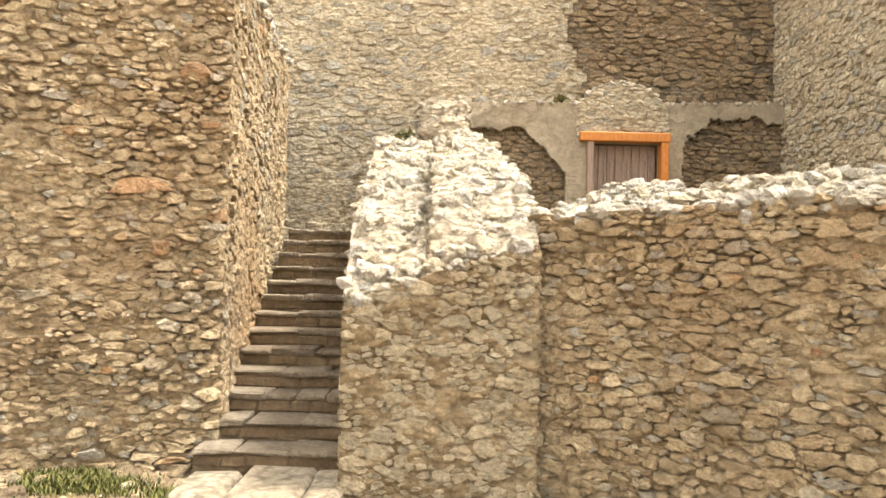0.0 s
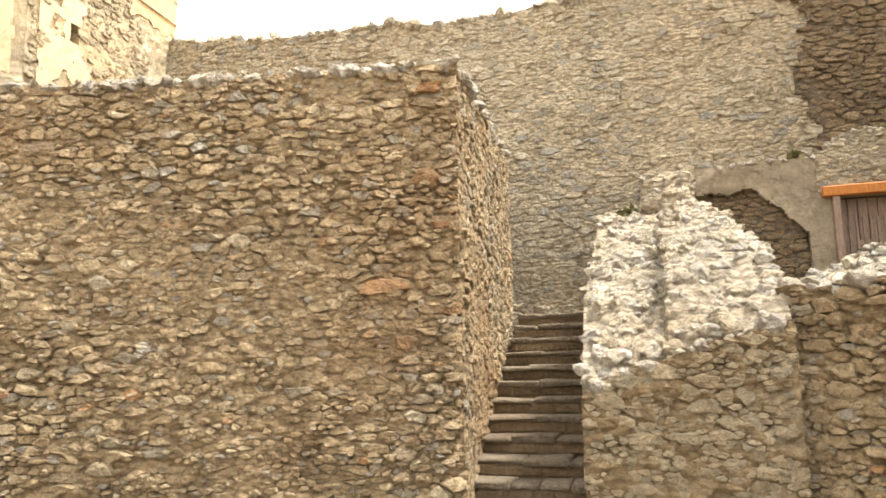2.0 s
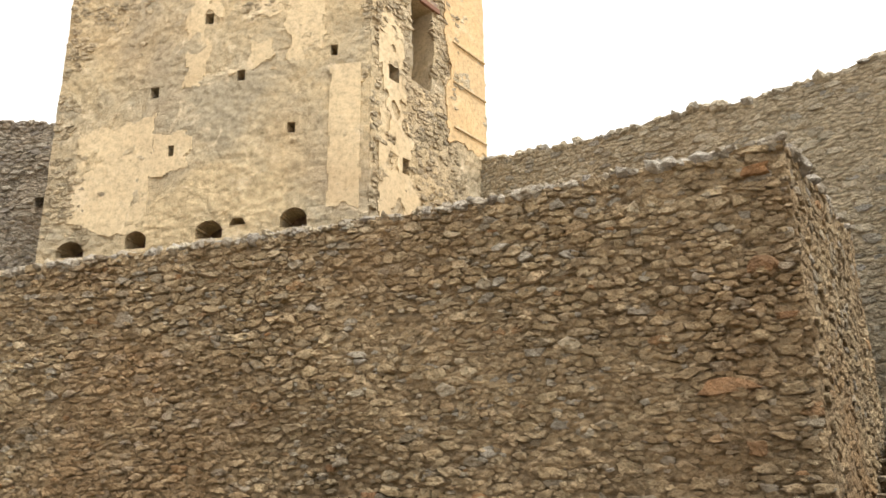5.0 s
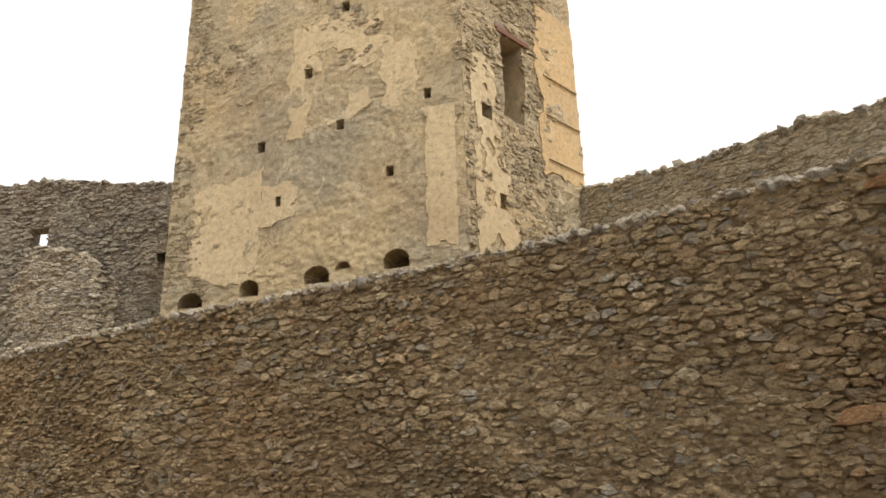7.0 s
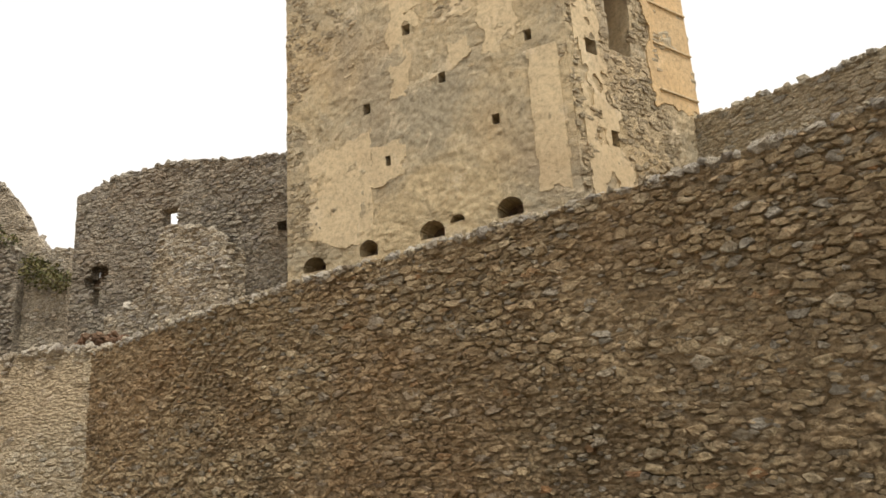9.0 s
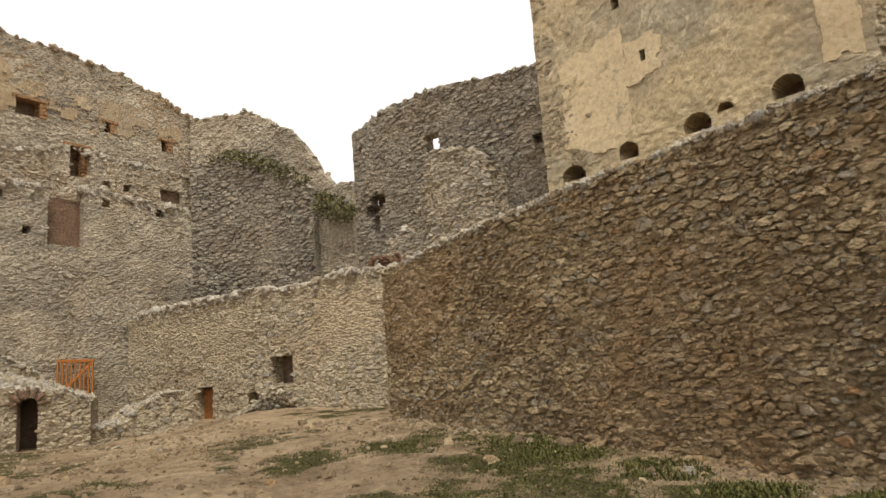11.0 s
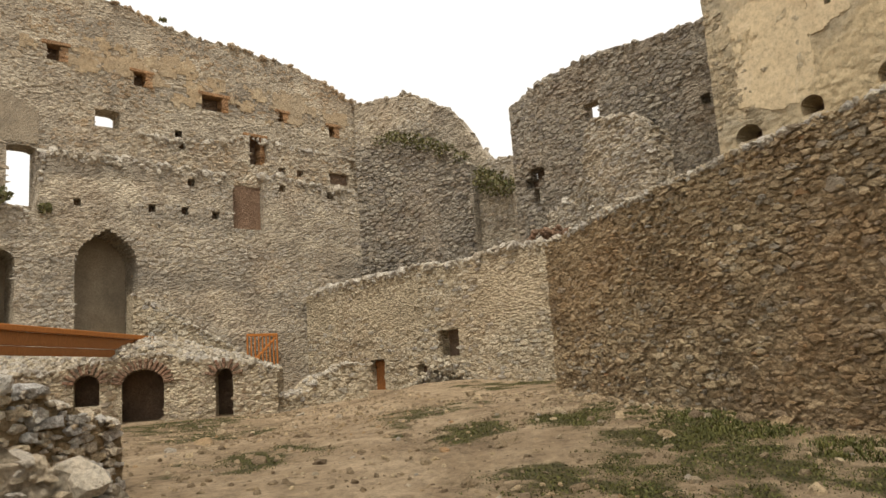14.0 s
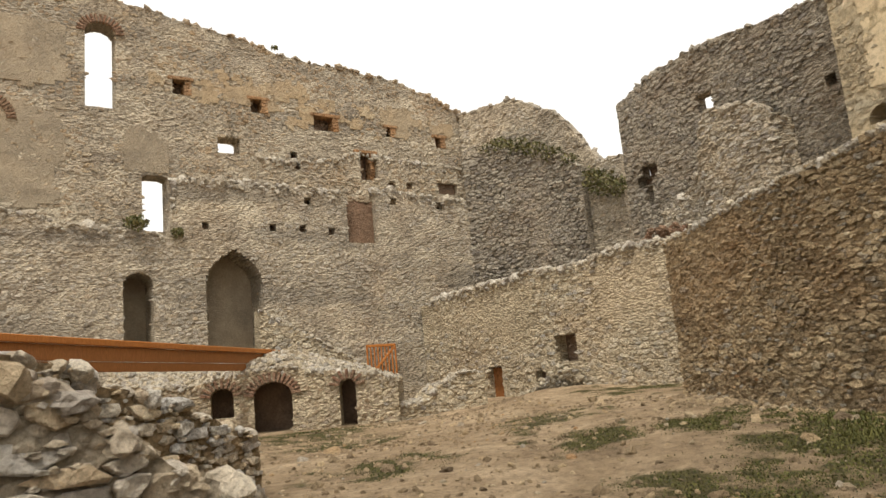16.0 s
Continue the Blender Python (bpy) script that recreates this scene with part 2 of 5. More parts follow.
def earth_mat():
    m, n, l, b = material("trodden_earth", 0.95)
    p = position(n)
    a = noise_tex(n, l, p, 0.5, 10, 0.7, 0.5)
    r = ramp(n, [(0.34, (0.24, 0.17, 0.1)), (0.48, (0.4, 0.29, 0.175)), (0.64, (0.57, 0.43, 0.275))])
    l.new(a.outputs[0], r.inputs[0])
    g = noise_tex(n, l, p, 5, 14, 0.85)
    gr = ramp(n, [(0.34, grey(0.34)), (0.5, grey(0.92)), (0.68, grey(1.35))])
    l.new(g.outputs[0], gr.inputs[0])
    c = mixer(n, l, "MULTIPLY", 0.9, r.outputs[0], gr.outputs[0])
    at = n.new("ShaderNodeAttribute")
    at.attribute_name = "turf"
    w = noise_tex(n, l, p, 3.5, 10, 0.8, 0.4)
    sm = n.new("ShaderNodeMath")
    sm.operation = "MULTIPLY_ADD"
    sm.inputs[1].default_value = 1.3
    l.new(w.outputs[0], sm.inputs[0])
    l.new(at.outputs["Fac"], sm.inputs[2])
    wr = ramp(n, [(0.7, grey(0)), (1.0, grey(0.92))])
    l.new(sm.outputs[0], wr.inputs[0])
    gc = noise_tex(n, l, p, 14, 8, 0.75)
    gg = ramp(n, [(0.35, (0.025, 0.028, 0.007)), (0.65, (0.13, 0.11, 0.036))])
    l.new(gc.outputs[0], gg.inputs[0])
    l.new(mixer(n, l, "MIX", wr.outputs[0], c, gg.outputs[0]), b.inputs["Base Color"])
    h = noise_tex(n, l, p, 5, 12, 0.8)
    bump(n, l, b, h.outputs[0], 1.0, 0.22)
    return m


EARTH = earth_mat()


def wood_mat(name, a, c):
    m, n, l, b = material(name, 0.65)
    p = position(n)
    mp = n.new("ShaderNodeMapping")
    mp.inputs["Scale"].default_value = (9, 9, 1.2)
    l.new(p, mp.inputs[0])
    g = noise_tex(n, l, mp.outputs[0], 6, 6, 0.6, 1.2)
    r = ramp(n, [(0.3, a), (0.7, c)])
    l.new(g.outputs[0], r.inputs[0])
    l.new(r.outputs[0], b.inputs["Base Color"])
    bump(n, l, b, g.outputs[0], 0.3, 0.01)
    return m


WOOD_ORANGE = wood_mat("orange_timber", (0.3, 0.1, 0.02), (0.5, 0.2, 0.05))
WOOD_BROWN = wood_mat("brown_timber", (0.2, 0.075, 0.02), (0.36, 0.15, 0.045))
WOOD_RED = wood_mat("reddish_beam", (0.13, 0.06, 0.035), (0.24, 0.12, 0.075))
WOOD_GREY = wood_mat("weathered_boards", (0.16, 0.11, 0.08), (0.3, 0.22, 0.17))


# ---------------------------------------------------------------- building blocks
def mesh_of(name, verts, faces, mat, smooth=False):
    me = bpy.data.meshes.new(name)
    me.from_pydata([tuple(v) for v in verts], [], [tuple(f) for f in faces])
    me.materials.append(mat)
    if smooth:
        me.polygons.foreach_set("use_smooth", [True] * len(me.polygons))
    me.update()
    return me


def quick_mesh(name, verts, tris, mat):
    """A mesh of triangles from arrays."""
    me = bpy.data.meshes.new(name)
    verts, tris = np.asarray(verts, np.float32), np.asarray(tris, np.int32)
    me.vertices.add(len(verts))
    me.vertices.foreach_set("co", verts.ravel())
    me.loops.add(len(tris) * 3)
    me.loops.foreach_set("vertex_index", tris.ravel())
    me.polygons.add(len(tris))
    me.polygons.foreach_set("loop_start", np.arange(0, len(tris) * 3, 3, dtype=np.int32))
    me.materials.append(mat)
    me.update(calc_edges=True)
    me.validate()
    me.shade_flat()
    return me


def part(name, bm, mat, parent, label=""):
    me = bpy.data.meshes.new(name)
    bm.to_mesh(me)
    bm.free()
    me.materials.append(mat)
    ob = new(name, me)
    if parent:
        ob.parent = parent
    return tagged(ob, label)


def box(bm, lo, hi, bevel=0.0, jitter=0.0, rng=None, m=None):
    g = bmesh.ops.create_cube(bm, size=1)
    lo, hi = Vector(lo), Vector(hi)
    for v in g["verts"]:
        v.co = Vector(((v.co.x + 0.5) * (hi.x - lo.x) + lo.x, (v.co.y + 0.5) * (hi.y - lo.y) + lo.y, (v.co.z + 0.5) * (hi.z - lo.z) + lo.z))
        if jitter:
            v.co += Vector([rng.uniform(-jitter, jitter) for _ in range(3)])
    if bevel:
        bmesh.ops.bevel(bm, geom=list({e for v in g["verts"] for e in v.link_edges}), offset=bevel, segments=1, affect="EDGES")
    if m is not None:
        bmesh.ops.transform(bm, matrix=m, verts=bm.verts)
    return bm


# loose stones: angular lumps about 1 across
PHI = (1 + 5 ** 0.5) / 2
ICO = np.array([(a * i, b * PHI, 0) for a in (-1, 1) for b in (-1, 1) for i in (1,)] + [(0, a, b * PHI) for a in (-1, 1) for b in (-1, 1)]
               + [(b * PHI, 0, a) for a in (-1, 1) for b in (-1, 1)], float) / (2 * 1.9)


def hull(points):
    bm = bmesh.new()
    vs = [bm.verts.new(p) for p in points]
    bmesh.ops.convex_hull(bm, input=vs)
    bmesh.ops.triangulate(bm, faces=bm.faces)
    bm.verts.index_update()
    t = [[v.index for v in f.verts] for f in bm.faces]
    bm.free()
    return np.array(t)


_rng = np.random.default_rng(7)
LUMP_T = hull(ICO)
SHAPES = 12
LUMPS = [ICO * _rng.uniform(0.72, 1.2, (12, 1)) + _rng.normal(0, 0.03, (12, 3)) for _ in range(SHAPES)]


def fine_lumps(count, rng):
    """Rounder broken stones, with more facets."""
    made = []
    for k in range(count):
        bm = bmesh.new()
        bmesh.ops.create_icosphere(bm, subdivisions=2, radius=0.5)
        for v in bm.verts:
            v.co *= 0.82 + 0.38 * noise.noise(v.co * 2.4 + Vector((k * 7.3, 1.7, 0))) + 0.2 * noise.noise(v.co * 6 + Vector((k, 9.1, 3)))
            v.co += Vector(rng.normal(0, 0.012, 3))
        bm.verts.index_update()
        made.append(np.array([v.co[:] for v in bm.verts]))
        tri = np.array([[v.index for v in f.verts] for f in bm.faces])
        bm.free()
    return made, tri


FINE, FINE_T = fine_lumps(SHAPES, _rng)
_piece = {}


def piece_mesh(k, mat, fine):
    if (k, mat.name, fine) not in _piece:
        _piece[k, mat.name, fine] = quick_mesh("stone", (FINE if fine else LUMPS)[k], FINE_T if fine else LUMP_T, mat)
    return _piece[k, mat.name, fine]


def lay(stones, mat, parent, name, label, singles=0, nearest=None, fine=False):
    """Lays loose stones (place, axes, shape): the singles nearest to a place as parts, the rest joined."""
    if not len(stones):
        return None
    pos, axes, kind = np.array([s[0] for s in stones]), np.array([s[1] for s in stones]), np.array([s[2] for s in stones])
    order = np.arange(len(stones))
    if singles:
        order = np.argsort(np.linalg.norm(pos - np.array(nearest), axis=1))
    for i in order[:singles]:
        ob = new("stone", piece_mesh(int(kind[i]), mat, fine))
        m = Matrix(axes[i].tolist()).to_4x4()
        m.translation = Vector(pos[i])
        ob.matrix_basis = m
        ob.parent = parent
    rest = order[singles:]
    if not len(rest):
        return None
    v = np.einsum("nij,nkj->nki", axes[rest], np.array(FINE if fine else LUMPS)[kind[rest]]) + pos[rest][:, None, :]
    t = ((FINE_T if fine else LUMP_T)[None] + (np.arange(len(rest)) * v.shape[1])[:, None, None]).reshape(-1, 3)
    ob = new(name, quick_mesh(name, v.reshape(-1, 3), t, mat))
    ob.parent = parent
    return tagged(ob, label, kind="stuff")


def packed_stones(rng, L, lo, hi, w, h, n):
    """Close-packed angular stones on a strip: centres (m, 2) and outlines (m, n, 2), in metres along and up."""
    rows, cols = int((hi - lo) / h) + 3, int(L / w) + 5
    gx = np.arange(cols)[None, :] + rng.uniform(0, 1, rows)[:, None] - 2 + rng.uniform(-0.46, 0.46, (rows, cols))
    gy = np.arange(rows)[:, None] - 1 + rng.uniform(-0.27, 0.27, (rows, cols)) + 0.5 * np.sin(gx * 0.37 + rng.uniform(0, 6)) * np.sin(gx * 0.11 + 1.3)
    seeds = np.stack([gx, gy], -1)
    seeds[rng.random((rows, cols)) < 0.24] = np.inf
    pad = np.pad(seeds, ((2, 2), (2, 2), (0, 0)), constant_values=np.inf)
    a = (np.arange(n)[None, None] + rng.uniform(-0.3, 0.3, (rows, cols, n))) * 2 * np.pi / n
    ux, uy = np.cos(a), np.sin(a)
    r = np.full((rows, cols, n), 1.15)
    with np.errstate(all="ignore"):
        for i in range(5):
            for j in range(5):
                if i == j == 2:
                    continue
                d = pad[i:i + rows, j:j + cols] - seeds
                dx, dy = d[..., 0:1], d[..., 1:2]
                t = (dx * dx + dy * dy) / 2 / (dx * ux + dy * uy)
                r = np.where((dx * ux + dy * uy > 1e-6) & np.isfinite(t), np.minimum(r, t), r)
    ok = np.isfinite(seeds[..., 0])
    r = r[ok] * rng.uniform(0.82, 1.07, r[ok].shape)
    c = seeds[ok]
    out = np.stack([r * ux[ok] * w, r * uy[ok] * h], -1)
    return np.c_[c[:, 0] * w, lo + c[:, 1] * h], out


def stone_mesh_arrays(out, rng, n, proud, joint):
    """Vertices (m, 3 n + 1, 3) and triangles for outlines: x along, y up, z out."""
    m = len(out)
    size = np.linalg.norm(out, axis=2).mean(1)
    shrink = np.clip(1 - joint / np.maximum(size, 0.03), 0.5, 1)[:, None, None]
    o = out * shrink
    lean = rng.normal(0, 0.11, (m, 1, 2))
    d = proud[:, None]
    slope = (o * lean).sum(2)
    v = np.empty((m, 3 * n + 1, 3))
    v[:, :n, :2], v[:, :n, 2] = o, -0.05
    v[:, n:2 * n, :2] = o * rng.uniform(0.9, 1.0, (m, n, 1))
    v[:, n:2 * n, 2] = d * rng.uniform(0.25, 0.85, (m, n)) + slope * 0.8
    v[:, 2 * n:3 * n, :2] = o * rng.uniform(0.68, 0.9, (m, n, 1))
    v[:, 2 * n:3 * n, 2] = d * rng.uniform(0.85, 1.1, (m, n)) + slope * 0.8
    v[:, 3 * n, :2] = rng.normal(0, 0.008, (m, 2))
    v[:, 3 * n, 2] = d[:, 0] * rng.uniform(0.85, 1.1, m)
    t = []
    for q in (0, n):
        for i in range(n):
            k = (i + 1) % n
            t += [(q + i, q + k, q + n + k), (q + i, q + n + k, q + n + i)]
    t += [(2 * n + i, 2 * n + (i + 1) % n, 3 * n) for i in range(n)]
    return v, np.array(t)


class Line:
    """A wall's course on the plan, seen from the yard from left to right; out points to the yard."""

    def __init__(self, pts):
        self.p = np.array(pts, float)
        self.d = np.r_[0, np.cumsum(np.linalg.norm(np.diff(self.p, axis=0), axis=1))]
        self.long = self.d[-1]

    def at(self, s):
        return np.array([np.interp(s, self.d, self.p[:, 0]), np.interp(s, self.d, self.p[:, 1])])

    def along(self, s):
        s = min(max(s, 0), self.long)
        a, b = self.at(max(0, s - 0.25)), self.at(min(self.long, s + 0.25))
        return (b - a) / np.linalg.norm(b - a)

    def out(self, s):
        t = self.along(s)
        return np.array([t[1], -t[0]])

    def s_of(self, x, y):
        best = None
        for i in range(len(self.p) - 1):
            a, b = self.p[i], self.p[i + 1]
            u = np.clip(np.dot((x, y) - a, b - a) / np.dot(b - a, b - a), 0, 1)
            r = np.linalg.norm(a + u * (b - a) - (x, y))
            if best is None or r < best[0]:
                best = (r, self.d[i] + u * (self.d[i + 1] - self.d[i]))
        return best[1]


def wob(x, y=0.0, z=0.0):
    return noise.noise(Vector((x, y, z)))


def in_opening(o, s, z, grow=0.0):
    s0, s1, z0, z1, arch = o[:5]
    if not (s0 - grow < s < s1 + grow and z0 - grow < z < z1 + grow):
        return False
    if arch < 0:
        h = min((s1 - s0) / 2 * -arch, z1 - z0)
        if z > z1 - h:
            return abs(s - (s0 + s1) / 2) < ((s1 - s0) / 2 + grow) * (1 - (max(0, z - z1 + h) / (h + grow)) ** 2.8)
    elif arch:
        h = min((s1 - s0) / 2 * arch, z1 - z0)
        if z > z1 - h:
            return ((s - (s0 + s1) / 2) / ((s1 - s0) / 2 + grow)) ** 2 + ((z - z1 + h) / (h + grow)) ** 2 < 1
    return True


def ruin_wall(name, label, line, base, top, thick, mortar, stone, openings=(), size=(0.26, 0.13), cell=0.22, singles=0, nearest=None,
              top_stone=None, seed=1, rough=0.03, proud=0.05, cover=0.93, bare=None, hole=None, sides=9, joint=0.004, mossy=0.5, category="wall", crest=0.06, crest_size=0.22, back=None, void=None, lump=0.0, core_cell=None, fine=False, chips=0.0, flush=0.1):
    """A ruined rubble wall: a solid core with real openings, its face stones and loose stones on its crest.
    openings: (s0, s1, z0, z1, arch, depth); depth 0 goes through. bare(s, z) > 0: no stones there."""
    rng = np.random.default_rng(seed)
    L = line.long
    cc = core_cell or cell
    zt = lambda s: top(s) + crest * (wob(s * 1.3, seed) + 0.6 * wob(s * 3.7, seed + 5))
    ss = list(np.linspace(0, L, max(2, int(L / cc) + 1)))
    lo, hi = min(base(s) for s in np.linspace(0, L, 30)), max(top(s) for s in np.linspace(0, L, 60)) + 2 * crest
    zs = list(np.linspace(lo, hi, max(2, int((hi - lo) / cc) + 1)))
    for s0, s1, z0, z1, arch, depth in openings:
        ss += [s0, s1] + (list(np.linspace(s0, s1, 19)) if arch else [])
        zs += [z0, z1] + (list(np.linspace(z1 - (s1 - s0) / 2 * abs(arch), z1, 15)) if arch else [])

    def tidy(q):
        kept = q[:1]
        for v in q[1:]:
            if v - kept[-1] > 0.012:
                kept.append(v)
        return kept

    ss, zs = tidy(sorted(ss)), tidy(sorted(zs))
    tops, bases = [zt(s) for s in ss], [base(s) for s in ss]
    verts, index = [], {}

    def vert(i, j, side):
        z = min(max(zs[j], bases[i]), tops[i])
        key = (i, round(z, 4), side)
        if key not in index:
            p, o = line.at(ss[i]), line.out(ss[i])
            d = rough * wob(ss[i] * 1.7, z * 1.7, seed) + rough * 0.6 * wob(ss[i] * 6, z * 6, seed) if side == 0 else -(thick if back is None else back(ss[i]))
            if side == 0 and lump:
                d += lump * (wob(ss[i] * 5.5, z * 9, seed) + 0.7 * wob(ss[i] * 13, z * 17, seed + 1) + flush)
            index[key] = len(verts)
            verts.append((p[0] + o[0] * d, p[1] + o[1] * d, z))
        return index[key]

    ni, nj = len(ss) - 1, len(zs) - 1
    solid = np.zeros((ni + 2, nj + 2), bool)
    for i in range(ni):
        sm = (ss[i] + ss[i + 1]) / 2
        for j in range(nj):
            zm = (zs[j] + zs[j + 1]) / 2
            if zs[j] >= min(tops[i], tops[i + 1]) and zs[j] >= max(tops[i], tops[i + 1]):
                continue
            if zs[j + 1] <= min(bases[i], bases[i + 1]):
                continue
            if any(in_opening(o, sm, zm) for o in openings) or (hole and hole(sm, zm)):
                continue
            solid[i + 1, j + 1] = True
    faces = []

    def add(*q):
        q = [v for k, v in enumerate(q) if v != q[k - 1]]
        if len(set(q)) == len(q) > 2:
            faces.append(q)
    for i in range(ni):
        for j in range(nj):
            if not solid[i + 1, j + 1]:
                continue
            f = lambda a, b, side: vert(i + a, j + b, side)
            add(f(0, 0, 0), f(1, 0, 0), f(1, 1, 0), f(0, 1, 0))
            add(f(0, 1, 1), f(1, 1, 1), f(1, 0, 1), f(0, 0, 1))
            if not solid[i, j + 1]:
                add(f(0, 0, 0), f(0, 1, 0), f(0, 1, 1), f(0, 0, 1))
            if not solid[i + 2, j + 1]:
                add(f(1, 0, 1), f(1, 1, 1), f(1, 1, 0), f(1, 0, 0))
            if not solid[i + 1, j + 2]:
                add(f(0, 1, 0), f(1, 1, 0), f(1, 1, 1), f(0, 1, 1))
            if not solid[i + 1, j]:
                add(f(0, 0, 1), f(1, 0, 1), f(1, 0, 0), f(0, 0, 0))
    wall = new(name, mesh_of(name, verts, faces, mortar))
    tagged(wall, label, category, kind="structure")
    for s0, s1, z0, z1, arch, depth in openings:
        if depth:
            bm = bmesh.new()
            q = []
            for s, z in ((s0 - 0.1, z0 - 0.1), (s1 + 0.1, z0 - 0.1), (s1 + 0.1, z1 + 0.1), (s0 - 0.1, z1 + 0.1)):
                p, o = line.at(s), line.out(s)
                q.append((p, o, z))
            a = [bm.verts.new((*(p - o * depth), z)) for p, o, z in q]
            c = [bm.verts.new((*(p - o * (depth + 0.08)), z)) for p, o, z in q]
            bm.faces.new(a)
            bm.faces.new(c[::-1])
            for k in range(4):
                bm.faces.new((a[k], c[k], c[(k + 1) % 4], a[(k + 1) % 4]))
            # Small and low openings get a backing with inner shade painted in.
            part("recess_back", bm, void if void and z1 < 2.2 or void and (s1 - s0) * (z1 - z0) < 1.6 else DUSTY_PLASTER if void else mortar, wall, "rough back of a wall recess, hole shade painted into small ones")
    layers = ([(size, sides, cover, proud, singles, joint, 0.0)] if cover > 0 else []) + ([((0.085, 0.045), 6, chips, proud * 0.8, 0, 0.0, 0.008)] if chips else [])
    for (lw, lh), n_side, dense, out_by, alone, gap, lift in layers:
        cen, out = packed_stones(rng, L, lo, hi, lw, lh, n_side)
        keep = []
        for k, (sc, zc) in enumerate(cen):
            rw, rh = np.abs(out[k, :, 0]).max(), np.abs(out[k, :, 1]).max()
            keep.append(0.3 * rw < sc < L - 0.3 * rw and base(sc) - 0.05 < zc < zt(sc) - 0.35 * rh and rng.random() < dense
                        and not any(in_opening(o, sc, zc, 0.45 * min(rw, rh)) for o in openings) and not (bare and not lift and bare(sc, zc) > 0) and not (hole and hole(sc, zc)))
        keep = np.array(keep)
        cen, out = cen[keep], out[keep]
        out[..., 0] = np.clip(cen[:, None, 0] + out[..., 0], -0.02, L + 0.02) - cen[:, None, 0]
        P = np.array([line.at(s) for s in cen[:, 0]])
        T = np.array([line.along(s) for s in cen[:, 0]])
        sink = np.array([wob(s * 0.45, z * 0.6, seed + 11) + 0.5 * wob(s * 1.3, z * 1.5, seed + 17) for s, z in cen])
        depth = lift + out_by * np.clip(0.75 + mossy * sink * 1.6 + rng.normal(0, 0.28, len(cen)), 0.12, 2.0)
        v, tri = stone_mesh_arrays(out, rng, n_side, depth, gap)
        relief = np.array([rough * wob(s * 1.7, z * 1.7, seed) for s, z in cen])
        w = np.empty_like(v)
        v[..., 2] += relief[:, None]
        w[..., 0] = v[..., 0] * T[:, None, 0] + v[..., 2] * T[:, None, 1]
        w[..., 1] = v[..., 0] * T[:, None, 1] - v[..., 2] * T[:, None, 0]
        w[..., 2] = v[..., 1]
        place = np.c_[P, cen[:, 1]]
        order = np.argsort(np.linalg.norm(place - np.array(nearest), axis=1)) if alone else np.arange(len(place))
        for i in order[:alone]:
            ob = new("stone", quick_mesh("stone", w[i], tri, stone))
            ob.location = place[i]
            ob.parent = wall
        rest = order[alone:]
        q = (w[rest] + place[rest][:, None]).reshape(-1, 3)
        tt = (tri[None] + (np.arange(len(rest)) * w.shape[1])[:, None, None]).reshape(-1, 3)
        ob = new("face_stones", quick_mesh("face_stones", q, tt, stone))
        ob.parent = wall
        tagged(ob, "rubble face stones set in mortar", kind="stuff")
    loose = []
    s = 0.05
    while s < L - 0.05 and crest_size > 0:
        b = thick if back is None else back(s)
        for _ in range(max(1, int(min(b, 1.4) / (crest_size * 0.9)))):
            sc = min(max(s + rng.uniform(-0.12, 0.12), 0.03), L - 0.03)
            off = min(b, 1.4) * rng.random() ** 1.8
            p = line.at(sc) - line.out(sc) * off
            if any(in_opening(o, sc, zt(sc) - 0.05) for o in openings):
                continue
            loose.append(loose_stone(rng, (p[0], p[1], zt(sc) - 0.01), crest_size * rng.uniform(0.55, 1.5)))
        s += crest_size * 0.62
    lay(loose, top_stone or stone, wall, "crest_stones", "loose weathered stones along the crest", fine=fine)
    return wall


def loose_stone(rng, p, size):
    a = rng.uniform(0, 2 * np.pi)
    x = np.array([np.cos(a), np.sin(a), rng.normal(0, 0.2)])
    n = np.array([rng.normal(0, 0.22), rng.normal(0, 0.22), 1.0])
    y = np.cross(n, x)
    return (np.array(p, float), np.c_[x * size, y * size * rng.uniform(0.55, 0.95), n * size * rng.uniform(0.4, 0.85)], rng.integers(SHAPES))


def level(z):
    return lambda s: z


def steps_of(pairs):
    a = np.array(pairs, float)
    return lambda s: float(np.interp(s, a[:, 0], a[:, 1]))


def washed(s, z, seed, more=0.0):
    """Positive where old mortar still covers the stones."""
    return wob(s * 0.3, z * 0.42, seed) + 0.55 * wob(s * 0.9, z * 1.1, seed + 3) + 0.3 * wob(s * 3, z * 4, seed + 5) - 0.22 + more


# ---------------------------------------------------------------- ground
HEIGHTS = [(0, 0, 0), (-2.2, 6.6, -.2), (2, 5.5, -.15), (-7.9, 4.8, .32), (-9.4, 4, .58), (-12, 2.7, .8), (-14.8, 1.3, 1.0), (-22, 2, 1.0), (-23.2, -.8, 1.15),
           (-25.9, -3.5, .9), (-21.4, -5.7, .6), (-20.5, -9.5, .62), (-24, -5, .75), (-8.3, -4.1, .45), (-5, -3.8, .2), (9, 0, 0), (0, -10, 0), (-30, -15, .4), (-16, -6, .5), (-5, 1, .1)]


def ground_z(x, y):
    a = t = 0.0
    for px, py, pz in HEIGHTS:
        w = 1.0 / ((x - px) ** 2 + (y - py) ** 2 + 1.2) ** 1.6
        a, t = a + w * pz, t + w
    return a / t + 0.05 * wob(x * 0.5, y * 0.5) + 0.02 * wob(x * 1.9, y * 1.9, 4)


